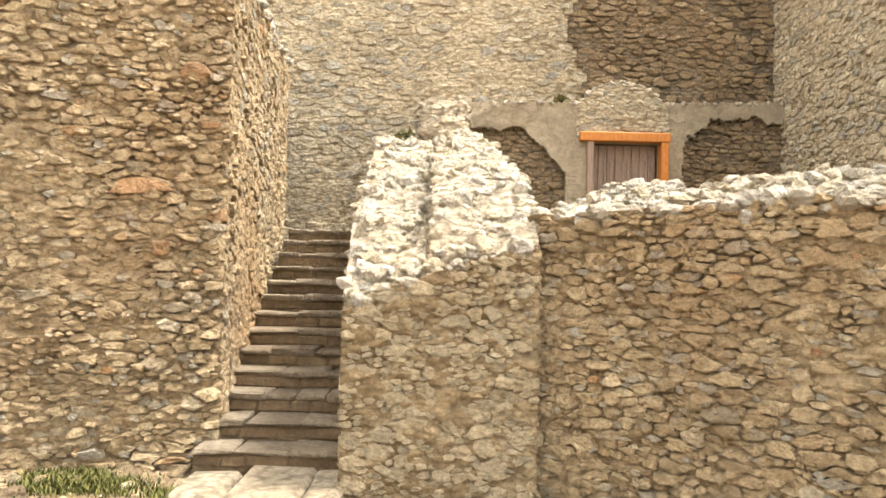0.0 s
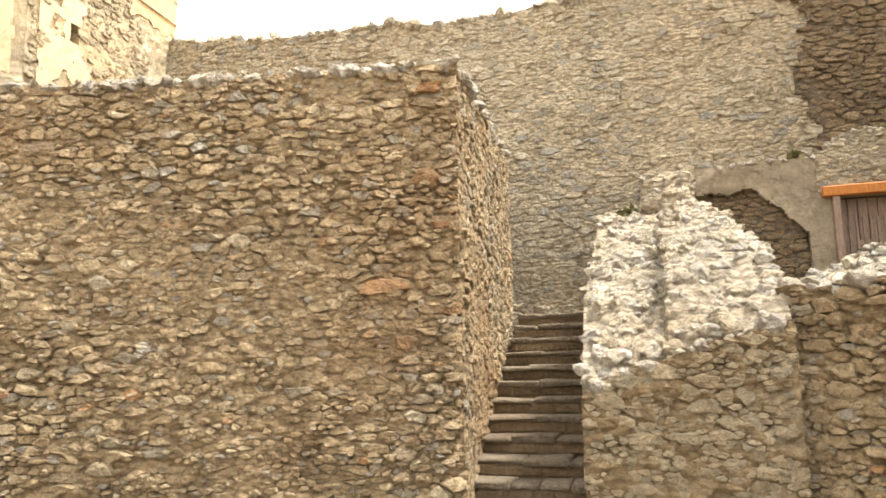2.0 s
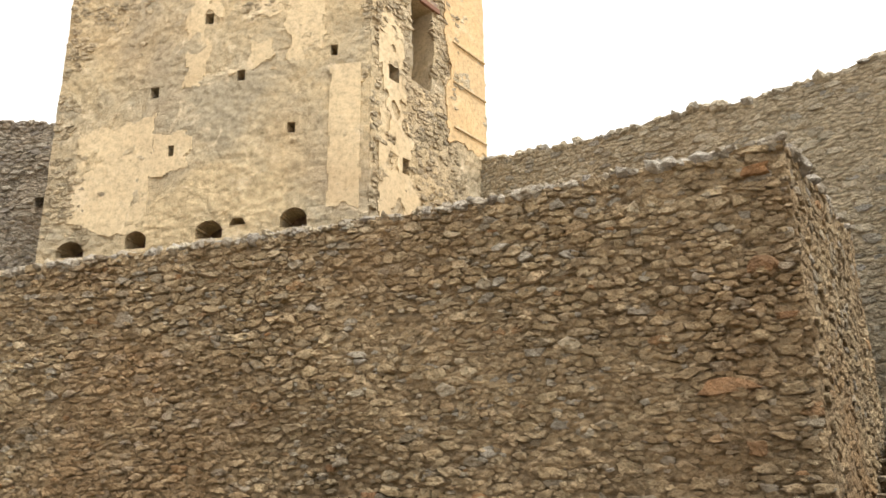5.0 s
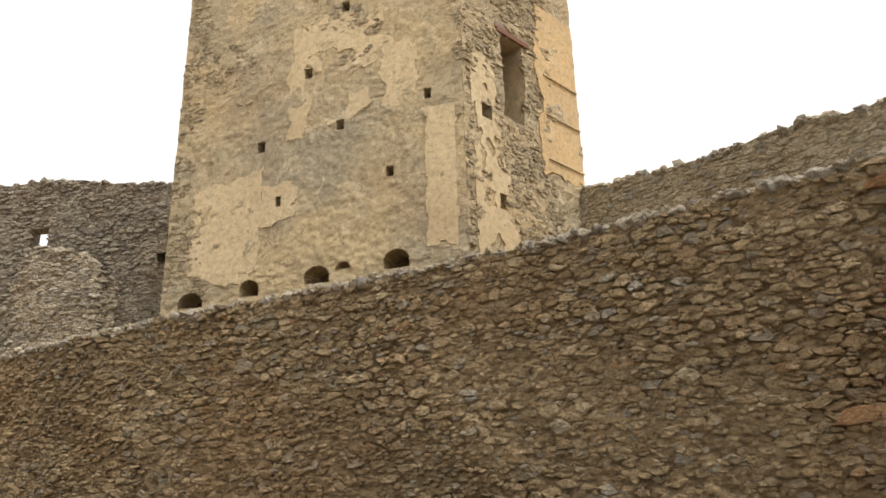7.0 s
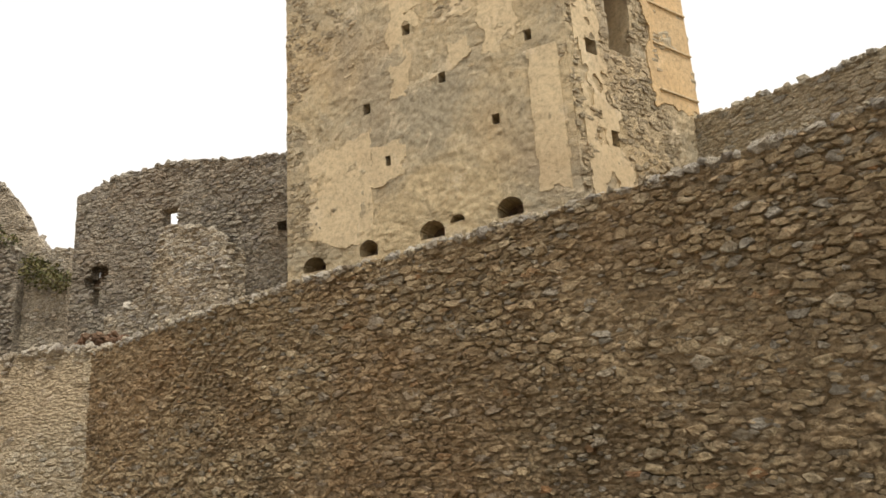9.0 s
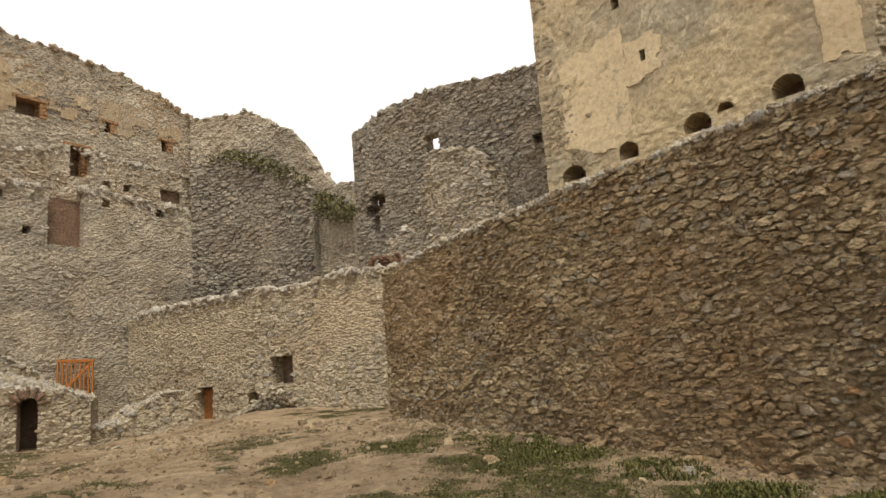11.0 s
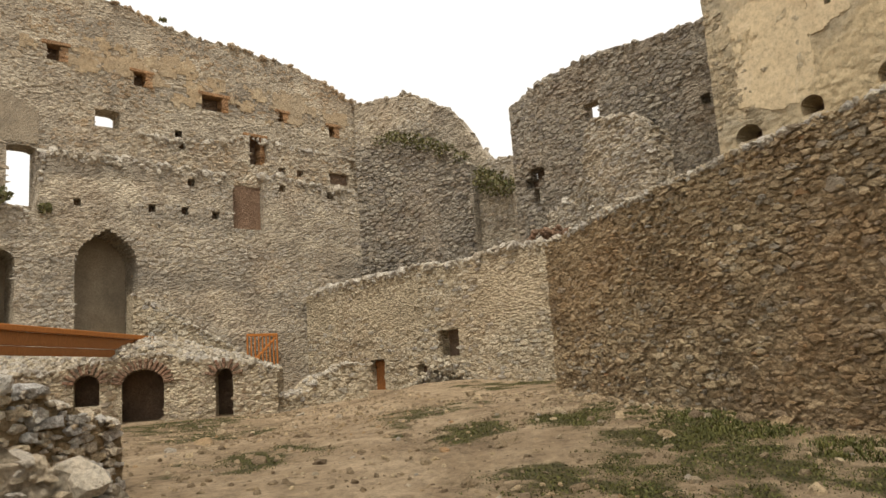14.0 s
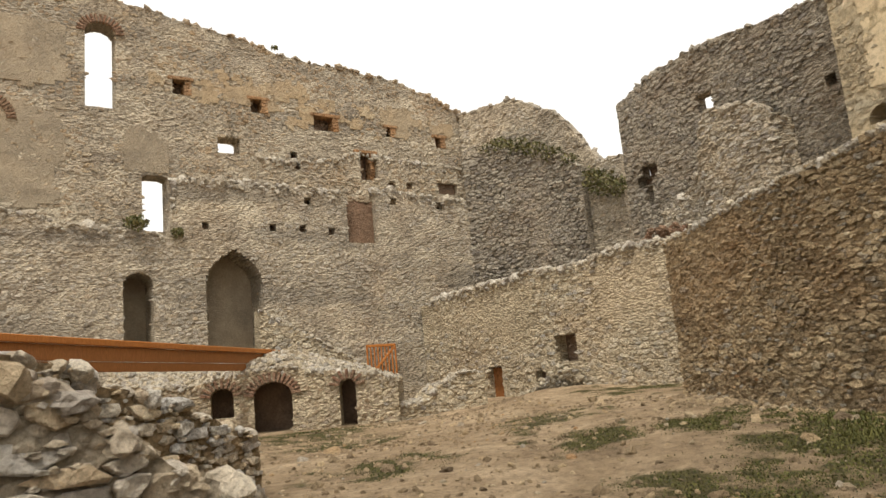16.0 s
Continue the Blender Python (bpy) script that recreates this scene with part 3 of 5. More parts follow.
GRASSY = [(-12.3, 1.9, 1.1), (-10.0, 2.1, 1.4), (-10.2, 3.0, 1.1), (-8.3, 2.2, 1.1), (-11.6, 2.9, 0.7), (-20.7, 0.8, 1.5), (-14.0, -1.4, 1.1), (-11.6, -0.4, 0.9), (-11.4, 0.9, 0.8), (-8.4, 0.3, 0.9),
          (-7.5, 1.3, 0.8), (-18.8, -7.4, 1.9), (-11.4, -3.5, 1.0), (-7.5, 3.6, 0.9), (-6.2, 4.4, 0.7), (-15.8, -5.6, 1.3), (-3.0, 6.1, 0.6), (-2.1, 5.9, 0.3)]


def turf(x, y):
    """How thick the grass grows: in patches, most along the foot of the courtyard wall."""
    q = max(math.exp(-((x - a) ** 2 + (y - b) ** 2) / (r * r)) for a, b, r in GRASSY)
    return 0.75 * q - 0.3 + 0.35 * wob(x * 0.9, y * 0.9, 3) + 0.6 * wob(x * 2.2, y * 2.2, 8) + 0.35 * wob(x * 5.5, y * 5.5, 2)


def build_ground():
    xs = np.unique(np.r_[np.linspace(-600, -40, 12), np.arange(-40, -22, 0.4), np.arange(-22, -3, 0.13), np.arange(-3, 14.01, 0.4), np.linspace(14, 600, 12)])
    ys = np.unique(np.r_[np.linspace(-600, -26, 12), np.arange(-26, -5, 0.4), np.arange(-5, 5.5, 0.13), np.arange(5.5, 16.01, 0.4), np.linspace(16, 600, 12)])
    v = [(x, y, ground_z(x, y)) for y in ys for x in xs]
    n = len(xs)
    f = [(j * n + i, j * n + i + 1, j * n + n + i + 1, j * n + n + i) for j in range(len(ys) - 1) for i in range(n - 1)]
    me = mesh_of("ground", v, f, EARTH, True)
    me.attributes.new("turf", "FLOAT", "POINT").data.foreach_set("value", [turf(x, y) for x, y, z in v])
    tagged(new("ground", me), "trodden bare earth of a castle courtyard", "ground", kind="structure")


build_ground()

# ---------------------------------------------------------------- courtyard wall, and the stair beside it
LINE_A = Line([(-15.0, 1.25), (-11.3, 3.1), (-8.0, 4.75), (-5.6, 5.7), (-2.0, 6.75)])
ruin_wall("wall_courtyard", "long tan rubble courtyard wall with worn crest", LINE_A, level(-0.6),
          steps_of([(0, 3.85), (2, 4.08), (5, 4.3), (8, 4.42), (11, 4.48), (LINE_A.long, 4.6)]), 0.95, MORTAR_TAN, STONE_TAN, singles=300, nearest=(-3.2, 6.5, 2.2), top_stone=STONE_TOP, lump=0.04, core_cell=0.05, crest_size=0.17, flush=0.22,
          seed=3, size=(0.185, 0.09), sides=9, proud=0.05, mossy=0.6, rough=0.035, cover=0.84, chips=0.6, joint=0.006,
          bare=lambda s, z: washed(s * 1.6, z * 1.6, 73, -0.35 if s > 12.7 else 0.1 if s > 10.5 and z < 2.6 else 0.05 if s < 5 else -0.12))
LINE_S = Line([(-2.0, 6.75), (-2.35, 10.8)])
ruin_wall("wall_stair", "tan rubble wall flanking the stone stair", LINE_S, level(-0.6), steps_of([(0, 4.6), (4, 4.7)]), 0.95, MORTAR_TAN, STONE_TAN,
          singles=120, nearest=(-2, 6.8, 2), top_stone=STONE_TOP, seed=4, size=(0.15, 0.09), proud=0.024, lump=0.025, core_cell=0.06)
bm = box(bmesh.new(), (-24, 7.6, -0.6), (-3.4, 12.5, 4.0))
tagged(part("terrace_upper", bm, EARTH_OLD, None, "earth fill behind the courtyard wall"), category="terrace", kind="structure")


def orange_stones():
    """The few brick-red stones in the corner of the courtyard wall."""
    rng = np.random.default_rng(2)
    for s, z, w, h in ((13.85, 3.42, 0.35, 0.22), (13.42, 2.35, 0.69, 0.2), (13.89, 4.34, 0.34, 0.15), (14.0, 2.94, 0.26, 0.09), (13.61, 1.8, 0.23, 0.18), (9.32, 1.68, 0.17, 0.1), (9.77, 1.4, 0.21, 0.09), (8.72, 1.27, 0.18, 0.1)):
        p, o, t = LINE_A.at(s), LINE_A.out(s), LINE_A.along(s)
        a = np.arange(10) * 2 * np.pi / 10 + rng.uniform(-0.2, 0.2, 10)
        out = np.stack([np.sign(np.cos(a)) * abs(np.cos(a)) ** 0.6 * w / 2, np.sign(np.sin(a)) * abs(np.sin(a)) ** 0.6 * h / 2], -1)[None] * rng.uniform(0.6, 1.0, (1, 10, 1))
        v, tri = stone_mesh_arrays(out, rng, 10, np.array([0.055]), 0.0)
        v = v[0]
        q = np.c_[p[0] + v[:, 0] * t[0] + (v[:, 2] + 0.012) * o[0], p[1] + v[:, 0] * t[1] + (v[:, 2] + 0.012) * o[1], z + v[:, 1]]
        ob = new("stone", quick_mesh("stone", q, tri, BRICK))
        ob.parent = bpy.data.objects["wall_courtyard"]
        tagged(ob, "orange-red stone")


orange_stones()

LINE_D = Line([(-12.2, 12.65), (5.95, 13.2)])
ruin_wall("wall_back", "tall pale rubble curtain wall with ruined top", LINE_D, level(-0.6), steps_of([(0, 8.85), (2.1, 8.62), (3.5, 8.42), (5.1, 8.27), (6.6, 8.27), (8.2, 8.1), (9.5, 8.14), (11, 8.22), (12, 8.36), (13, 8.4), (15, 8.8)]), 1.2, MORTAR_PALE, STONE_PALE,
          crest=0.1, crest_size=0.24, seed=5, size=(0.25, 0.11), cell=0.4, sides=8, bare=lambda s, z: 1 if (s < 8.7 and z < 4.0) or z < 1.9 else 0, proud=0.036, lump=0.035, core_cell=0.1, flush=0.35, cover=0.84, joint=0.002)
# Thin layer of darker brown rubble over the right end of the back wall.
LINE_D2 = Line([(1.7, 13.0), (5.92, 13.12)])
ruin_wall("wall_back_corner", "brown rubble corner of the back wall", LINE_D2, level(-0.6), level(9.2), 0.12, MORTAR_BROWN, STONE_BROWN, seed=7, size=(0.24, 0.1), cell=0.4, proud=0.045, lump=0.02, core_cell=0.09, hole=lambda s, z: s < 0.65 + 0.45 * wob(z * 0.9, 2) + 0.2 * wob(z * 3.1, 7))
LINE_E = Line([(5.9, 13.2), (6.3, 4.0)])
ruin_wall("wall_side", "tall yellowish rubble side wall", LINE_E, level(-0.6), level(9.4), 1.0, MORTAR_PALE, STONE_LIGHT, seed=6, size=(0.22, 0.1), cell=0.5, sides=7, bare=lambda s, z: 1 if s > 5.5 or z < 1.9 else 0, proud=0.03, lump=0.03, core_cell=0.1)

LINE_C = Line([(0.7, 6.0), (2.6, 4.8), (5.2, 3.2)])
ruin_wall("wall_low", "chest-high tan rubble wall with bleached crest", LINE_C, level(-0.6), steps_of([(0, 2.12), (2.3, 2.2), (5, 2.3)]), 0.8, MORTAR_GOLD, STONE_GOLD,
          singles=300, nearest=(1.9, 5.2, 1.2), top_stone=STONE_TOP, seed=8, size=(0.17, 0.085), sides=9, proud=0.044, mossy=0.6, lump=0.042, core_cell=0.04, fine=True, chips=0.8, flush=0.38, cover=0.8, joint=0.004, crest=0.09, crest_size=0.2)
C_TOP = steps_of([(0, 2.12), (2.3, 2.2), (5, 2.3)])
bm = box(bmesh.new(), (-0.4, 7.2, -0.6), (6.3, 12.9, 2.05))
tagged(part("terrace_lower", bm, EARTH_OLD, None, "earth terrace behind the low wall"), category="terrace", kind="structure")


def pier_top(x, y):
    u = (y - 5.8) / 6.0
    z = 1.84 + 0.35 * (y - 5.8) - 0.12 * max(0, -0.35 - x)
    if x > -0.1 + 0.05 * wob(y * 3):
        z += (0.26 + 0.12 * (1 - u)) * min(1, max(0.2, (11.0 - y) / 1.2))
    w = min(1, max(0, (y - 5.8) / 0.75)) ** 0.75
    z = z * w + (1.62 + 0.34 * x) * (1 - w)
    return z + 0.1 * wob(x * 2.3, y * 2.3, 9) + 0.08 * wob(x * 6, y * 6, 2) + 0.045 * wob(x * 15, y * 15, 5)


def build_pier():
    us, vs = np.linspace(0, 1, 48), np.linspace(0, 1, 160)
    left, right = lambda v: -0.78 - 0.3 * v, lambda v: 0.76 - 0.42 * v
    y_of = lambda u, v: 5.9 - 0.1 * u + (6.0 + 0.1 * u) * v
    verts, faces = [], []
    for v in vs:
        for u in us:
            x, y = left(v) + (right(v) - left(v)) * u, y_of(u, v)
            verts.append((x, y, pier_top(x, y)))
    nu, nv = len(us), len(vs)
    k = len(verts)
    verts += [(x, y, -0.6) for x, y, z in verts]
    idx = lambda i, j: j * nu + i
    for j in range(nv - 1):
        for i in range(nu - 1):
            faces.append((idx(i, j), idx(i + 1, j), idx(i + 1, j + 1), idx(i, j + 1)))
    edge = [idx(i, 0) for i in range(nu)] + [idx(nu - 1, j) for j in range(1, nv)] + [idx(i, nv - 1) for i in range(nu - 2, -1, -1)] + [idx(0, j) for j in range(nv - 2, 0, -1)]
    for a, b in zip(edge, edge[1:] + edge[:1]):
        faces.append((a, a + k, b + k, b))
    pier = new("wall_pier", mesh_of("wall_pier", verts, faces, MORTAR_TOP))
    tagged(pier, "broken rubble pier wall stepping up beside the stair", "wall", kind="structure")
    rng = np.random.default_rng(12)
    tops, tans = [], []
    for _ in range(1500):
        u, v = rng.random(), rng.random() ** 1.25
        x, y = left(v) + (right(v) - left(v)) * u, y_of(u, v)
        (tops if rng.random() < 0.6 else tans).append(loose_stone(rng, (x, y, pier_top(x, y) - 0.035), 0.055 + 0.24 * rng.random() ** 1.8))
    lay(tops, STONE_TOP, pier, "crest_stones", "bleached loose rubble on the sloping top", 150, (0, 5.8, 2), True)
    lay(tans, STONE_PALE, pier, "crest_stones", "pale loose rubble on the sloping top", 100, (0, 5.8, 2), True)
    bm = bmesh.new()
    bmesh.ops.create_icosphere(bm, subdivisions=4, radius=1.0)
    for v in bm.verts:
        c = v.co.copy()
        c /= max(abs(c.x), abs(c.y), abs(c.z)) ** 0.5
        c *= 0.93 + 0.22 * wob(c.x * 1.6, c.y * 1.6, c.z * 1.6 + 3) + 0.13 * wob(c.x * 4.5, c.y * 4.5, c.z * 6)
        v.co = Vector((-0.02 + 0.43 * c.x, 11.3 + 0.42 * c.y, 3.93 + 0.42 * c.z))
    part("masonry_lump", bm, MORTAR_TOP, pier, "large bleached lump of fallen-away masonry")
    lumps = []
    for _ in range(130):
        d = rng.normal(0, 1, 3)
        d /= np.linalg.norm(d)
        d /= np.abs(d).max() ** 0.5
        lumps.append(loose_stone(rng, (-0.02 + 0.4 * d[0], 11.3 + 0.39 * d[1], 3.93 + 0.39 * d[2]), rng.uniform(0.07, 0.15)))
    lay(lumps, STONE_TOP, pier, "crest_stones", "pale stones bedded in the lump", 0, None, True)


build_pier()
LINE_P = Line([(-0.78, 5.86), (0.77, 5.76)])
ruin_wall("wall_pier_front", "tan rubble front of the pier beside the stair", LINE_P, level(-0.6), steps_of([(0, 1.33), (0.42, 1.52), (0.86, 1.68), (1.6, 1.9)]), 0.12, MORTAR_GOLD, STONE_OCHRE,
          singles=200, nearest=(0, 5.8, 1.2), top_stone=STONE_TOP, seed=15, size=(0.19, 0.1), sides=9, proud=0.044, crest=0.1, mossy=0.6, lump=0.042, core_cell=0.04, flush=0.35, cover=0.78, joint=0.004, fine=True, crest_size=0.14, chips=0.8)
LINE_PR = Line([(0.77, 5.84), (0.66, 6.6)])
ruin_wall("wall_pier_return", "tan rubble return of the pier", LINE_PR, level(-0.6), steps_of([(0, 1.8), (0.8, 2.0)]), 0.2, MORTAR_GOLD, STONE_OCHRE, seed=16, size=(0.18, 0.1), lump=0.02, core_cell=0.06)


def build_stair():
    stair = tagged(new("stone_stair"), "worn stone stair of grey slabs between rubble walls", "stairs")
    rng = random.Random(4)
    rise, go = 0.18, 0.345
    for i in range(13):
        y0 = 6.4 + i * go
        z1 = 0.09 + i * rise
        xl, xr = -2.12 - 0.1 * i / 12, -0.7 - 0.62 * (y0 - 5.88) / 6.0
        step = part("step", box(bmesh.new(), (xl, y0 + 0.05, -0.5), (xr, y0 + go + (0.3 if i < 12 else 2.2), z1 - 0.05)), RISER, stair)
        x = xl
        while x < xr - 0.05:
            w = min(rng.uniform(0.28, 0.6), xr - x)
            if xr - x - w < 0.15:
                w = xr - x
            bm = box(bmesh.new(), (x + 0.006, y0 + rng.uniform(-0.03, 0.03), z1 - 0.06), (x + w - 0.006, y0 + go + 0.06, z1 + rng.uniform(-0.01, 0.01)), 0.018, 0.02, rng)
            part("slab", bm, TREAD, step)
            x += w
        x = xl
        while x < xr - 0.05:
            w = min(rng.uniform(0.18, 0.4), xr - x)
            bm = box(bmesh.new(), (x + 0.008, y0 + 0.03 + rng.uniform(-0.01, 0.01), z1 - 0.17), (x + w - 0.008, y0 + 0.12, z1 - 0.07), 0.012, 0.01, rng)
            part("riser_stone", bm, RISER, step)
            x += w
    return stair


build_stair()
blk = tagged(new("stone_block"), "small pale stone block at the head of the stair", "stone")
part("block", box(bmesh.new(), (-2.12, 11.2, 2.19), (-1.86, 11.45, 2.42), 0.03, 0.02, random.Random(5)), MORTAR_TOP, blk)
# stone threshold before the stair
rngp = random.Random(8)
thr = tagged(new("threshold"), "pale worn stone threshold at the foot of the stair", "threshold")
x = -2.1
while x < -0.75:
    w = rngp.uniform(0.4, 0.7)
    part("block", box(bmesh.new(), (x, 5.65 + rngp.uniform(-0.1, 0.05), -0.5), (min(x + w, -0.72) - 0.01, 6.42, -0.07 + rngp.uniform(-0.03, 0.03)), 0.04, 0.03, rngp), MORTAR_TOP, thr)
    x += w

# ---------------------------------------------------------------- plastered lean-to front with the door, against the back wall
LINE_V = Line([(-0.4, 12.62), (5.9, 12.82)])
V0 = -0.4


def annex_top(s):
    x = s + V0
    z = 4.6 + 0.03 * x
    if 2.26 < x < 3.86:
        z = max(z, 4.36 + (max(0, 0.8 ** 2 - (x - 3.06) ** 2)) ** 0.5 * 0.88)
    return z


DOOR = (2.53 - V0, 3.72 - V0, 1.9, 4.01, 0, 0.36)


def patch(s, z):
    x = s + V0
    k = 0.08 * wob(x * 3, z * 3) + 0.04 * wob(x * 9, z * 9) + 0.02 * wob(x * 25, z * 25)
    left = 0.3 < x < 2.1 and z < 4.24 + k - max(0, x - 1.3) * 0.95
    right = 4.1 + k < x < 5.95 and z < 4.5 + 2 * k - 1.2 * max(0, 4.6 - x)
    return left or right


def gable(s, z):
    x = s + V0
    return 2.26 < x < 3.86 and z > 4.15


# Bare patches use darker brown stone and mortar, with recess shade painted in.
ruin_wall("wall_annex", "rubble front of a lean-to against the back wall", LINE_V, level(1.9), annex_top, 0.4, MORTAR_BROWN, STONE_BROWN, openings=[DOOR], seed=41, cell=0.16, crest=0.02,
          size=(0.19, 0.08), proud=0.05, crest_size=0.12, bare=lambda s, z: 0 if patch(s, z) else 1, lump=0.02, core_cell=0.08, top_stone=STONE_PALE)
LINE_W = Line([(-0.4, 12.48), (5.9, 12.68)])
ruin_wall("wall_annex_coat", "broken ochre plaster coat of the lean-to", LINE_W, level(1.9), lambda s: annex_top(s) + 0.02, 0.14, DUSTY_PLASTER, STONE_TAN, openings=[DOOR[:5] + (0,)], seed=42, cell=0.03,
          rough=0.03, cover=0, crest=0.05, crest_size=0.1, top_stone=STONE_TOP, hole=lambda s, z: patch(s, z) or gable(s, z))
LINE_GB = Line([(2.26, 12.55), (3.86, 12.6)])
ruin_wall("wall_gable", "arched rubble gable over the door", LINE_GB, level(4.15), lambda s: annex_top(s + 2.26 - V0) + 0.01, 0.1, MORTAR_PALE, STONE_PALE, seed=48, cell=0.06, size=(0.15, 0.07), proud=0.03, crest=0.01,
          crest_size=0.09, top_stone=STONE_TOP, lump=0.015)


def build_door():
    door = tagged(new("plank_door"), "weathered grey plank door in an orange timber frame", "door")
    y = 12.5
    part("lintel", box(bmesh.new(), (2.31, y - 0.06, 4.01), (3.86, y + 0.18, 4.17), 0.015), WOOD_ORANGE, door, "orange timber lintel")
    part("jamb", box(bmesh.new(), (3.7, y - 0.05, 1.95), (3.83, y + 0.18, 4.007), 0.012), WOOD_ORANGE, door, "orange timber jamb")
    part("jamb", box(bmesh.new(), (2.44, y - 0.03, 1.95), (2.55, y + 0.18, 4.007), 0.012), WOOD_GREY, door, "weathered timber jamb")
    r = random.Random(3)
    for i in range(8):
        x0 = 2.555 + i * 0.143
        part("board", box(bmesh.new(), (x0 + 0.004, y + 0.3 + r.uniform(-0.008, 0.008), 1.95), (x0 + 0.139, y + 0.34, 4.0), 0.006), WOOD_GREY, door)
    for i in range(11):
        x0 = 2.58 + i * 0.102
        part("slat", box(bmesh.new(), (x0, y + 0.25, 1.95), (x0 + 0.035, y + 0.28, 3.7 + r.uniform(-0.05, 0.05)), 0.004), WOOD_GREY, door)
    part("rail", box(bmesh.new(), (2.555, y + 0.282, 3.25), (3.695, y + 0.298, 3.34), 0.004), WOOD_GREY, door)


build_door()

# ---------------------------------------------------------------- tower
TA, TB = (-15.8, 5.22), (-9.92, 8.85)
TC, TD = (-10.2, 12.98), (-18.5, 9.6)
tower_front, tower_side = Line([TA, TB]), Line([TB, TC])
HOLES = [(3.24, 3.44, 10.76, 11.03), (6.05, 6.22, 9.72, 9.97), (4.05, 4.23, 9.34, 9.59), (2.14, 2.34, 9.13, 9.38), (5.2, 5.37, 8.07, 8.3), (2.67, 2.8, 7.76, 8.0), (4.11, 4.31, 12.34, 12.62)]
BIG = [(5.14, 5.7, 6.08, 6.48), (3.4, 3.97, 5.97, 6.34), (1.93, 2.38, 5.84, 6.2), (0.42, 1.04, 5.74, 6.08), (4.1, 4.45, 6.2, 6.36)]


def worn(s, z):
    """Where the tower's plaster has fallen: positive = plaster."""
    e = 0.55 * wob(s * 0.55, z * 0.5, 3) + 0.35 * wob(s * 1.6, z * 1.6, 8) + 0.15 * wob(s * 5, z * 5, 1)
    e += 0.4 - 0.5 * max(0, 1 - s / 1.2) - 0.1 * max(0, z - 9.3) - 0.45 * max(0, 1 - (6.9 - s) / 0.35)
    return e


ruin_wall("wall_tower_front", "high tower wall of ochre plaster over rubble", tower_front, level(2.5), level(16), 0.9, PLASTER, STONE_OCHRE,
          openings=[(*h, 0, 0.5) for h in HOLES] + [(*h, 0.9, 0.6) for h in BIG], seed=21, cell=0.25, size=(0.19, 0.095), proud=0.02, bare=worn, rough=0.03, lump=0.013, core_cell=0.1, void=VOID)
COAT = Line([np.array(TA) + 0.016 * tower_front.out(3), np.array(TB) + 0.016 * tower_front.out(3)])


def smooth_patch(s, z):
    k = 0.16 * wob(s * 1.8, z * 1.8, 6) + 0.07 * wob(s * 6, z * 6, 2)
    a = 0.62 + k + 3 * max(0, 6.45 - z) < s < 2.3 + k * 0.6 and 6.15 + k < z < 8.45 + k + 0.2 * (s - 1)
    c = 6.08 + k * 0.3 < s < 6.72 + k * 0.3 and 6.45 + k < z < 9.5
    d = 2.9 + k < s < 5.9 + k and 9.4 + 1.4 * k + 0.1 * (s - 3) < z < 12.2 + 2 * k and wob(s * 0.9, z * 0.8, 21) + 0.6 * wob(s * 2.7, z * 2.7, 3) > -0.08
    f = 2.3 + k < s < 3.0 + k * 2 and 7.4 + k < z < 8.3 + k
    return a or c or d or f


ruin_wall("wall_tower_coat", "smooth ochre plaster patches on the tower", COAT, level(2.6), level(15.9), 0.05, SMOOTH_PLASTER, STONE_OCHRE, openings=[(*h, 0, 0) for h in HOLES] + [(*h, 0.9, 0) for h in BIG],
          seed=26, cell=0.04, cover=0, rough=0.008, crest=0, crest_size=0, hole=lambda s, z: not smooth_patch(s, z))
WIN = (1.3, 2.02, 9.64, 11.72, 0, 0.7)
ruin_wall("wall_tower_side", "tower side wall of plaster and exposed rubble", tower_side, level(2.5), level(16), 0.9, PLASTER, STONE_OCHRE,
          openings=[WIN, (0.52, 0.83, 9.33, 9.68, 0, 0.5), (0.97, 1.22, 7.37, 7.72, 0, 0.4)], seed=22, cell=0.25, size=(0.2, 0.1), proud=0.03, lump=0.022, core_cell=0.1, void=VOID,
          bare=lambda s, z: 0.15 + wob(s * 0.7, z * 0.6, 5) + 0.5 * wob(s * 2, z * 2, 5) - (0.7 if s < 0.3 else 0) - (0.5 if 1 < s < 3 else 0), rough=0.06)
COAT2 = Line([np.array(TB) + 0.03 * tower_side.out(2), np.array(TC) + 0.03 * tower_side.out(2)])


def side_panel(s, z):
    k = 0.2 * wob(s * 1.4, z * 1.4, 12) + 0.09 * wob(s * 5, z * 5, 4)
    return 2.6 + k < s < 4.1 and 8.7 + k < z < 13.2


def side_strip(s, z):
    k = 0.25 * wob(s * 1.2, z * 0.9, 15) + 0.1 * wob(s * 5, z * 5, 9)
    return 0.22 + 0.4 * k < s < 1.15 + k + 0.12 * (9 - z) and 5.9 < z < 11.0 + k and wob(s * 1.8, z * 1.1, 31) + 0.5 * wob(s * 5, z * 4, 7) > -0.22


ruin_wall("wall_tower_side_panels", "orange plaster panels on the tower side", COAT2, level(2.6), level(15.9), 0.06, ORANGE_PLASTER, STONE_OCHRE, openings=[WIN[:5] + (0,)], seed=27, cell=0.04, cover=0, rough=0.008, crest=0,
          crest_size=0, hole=lambda s, z: not side_panel(s, z))
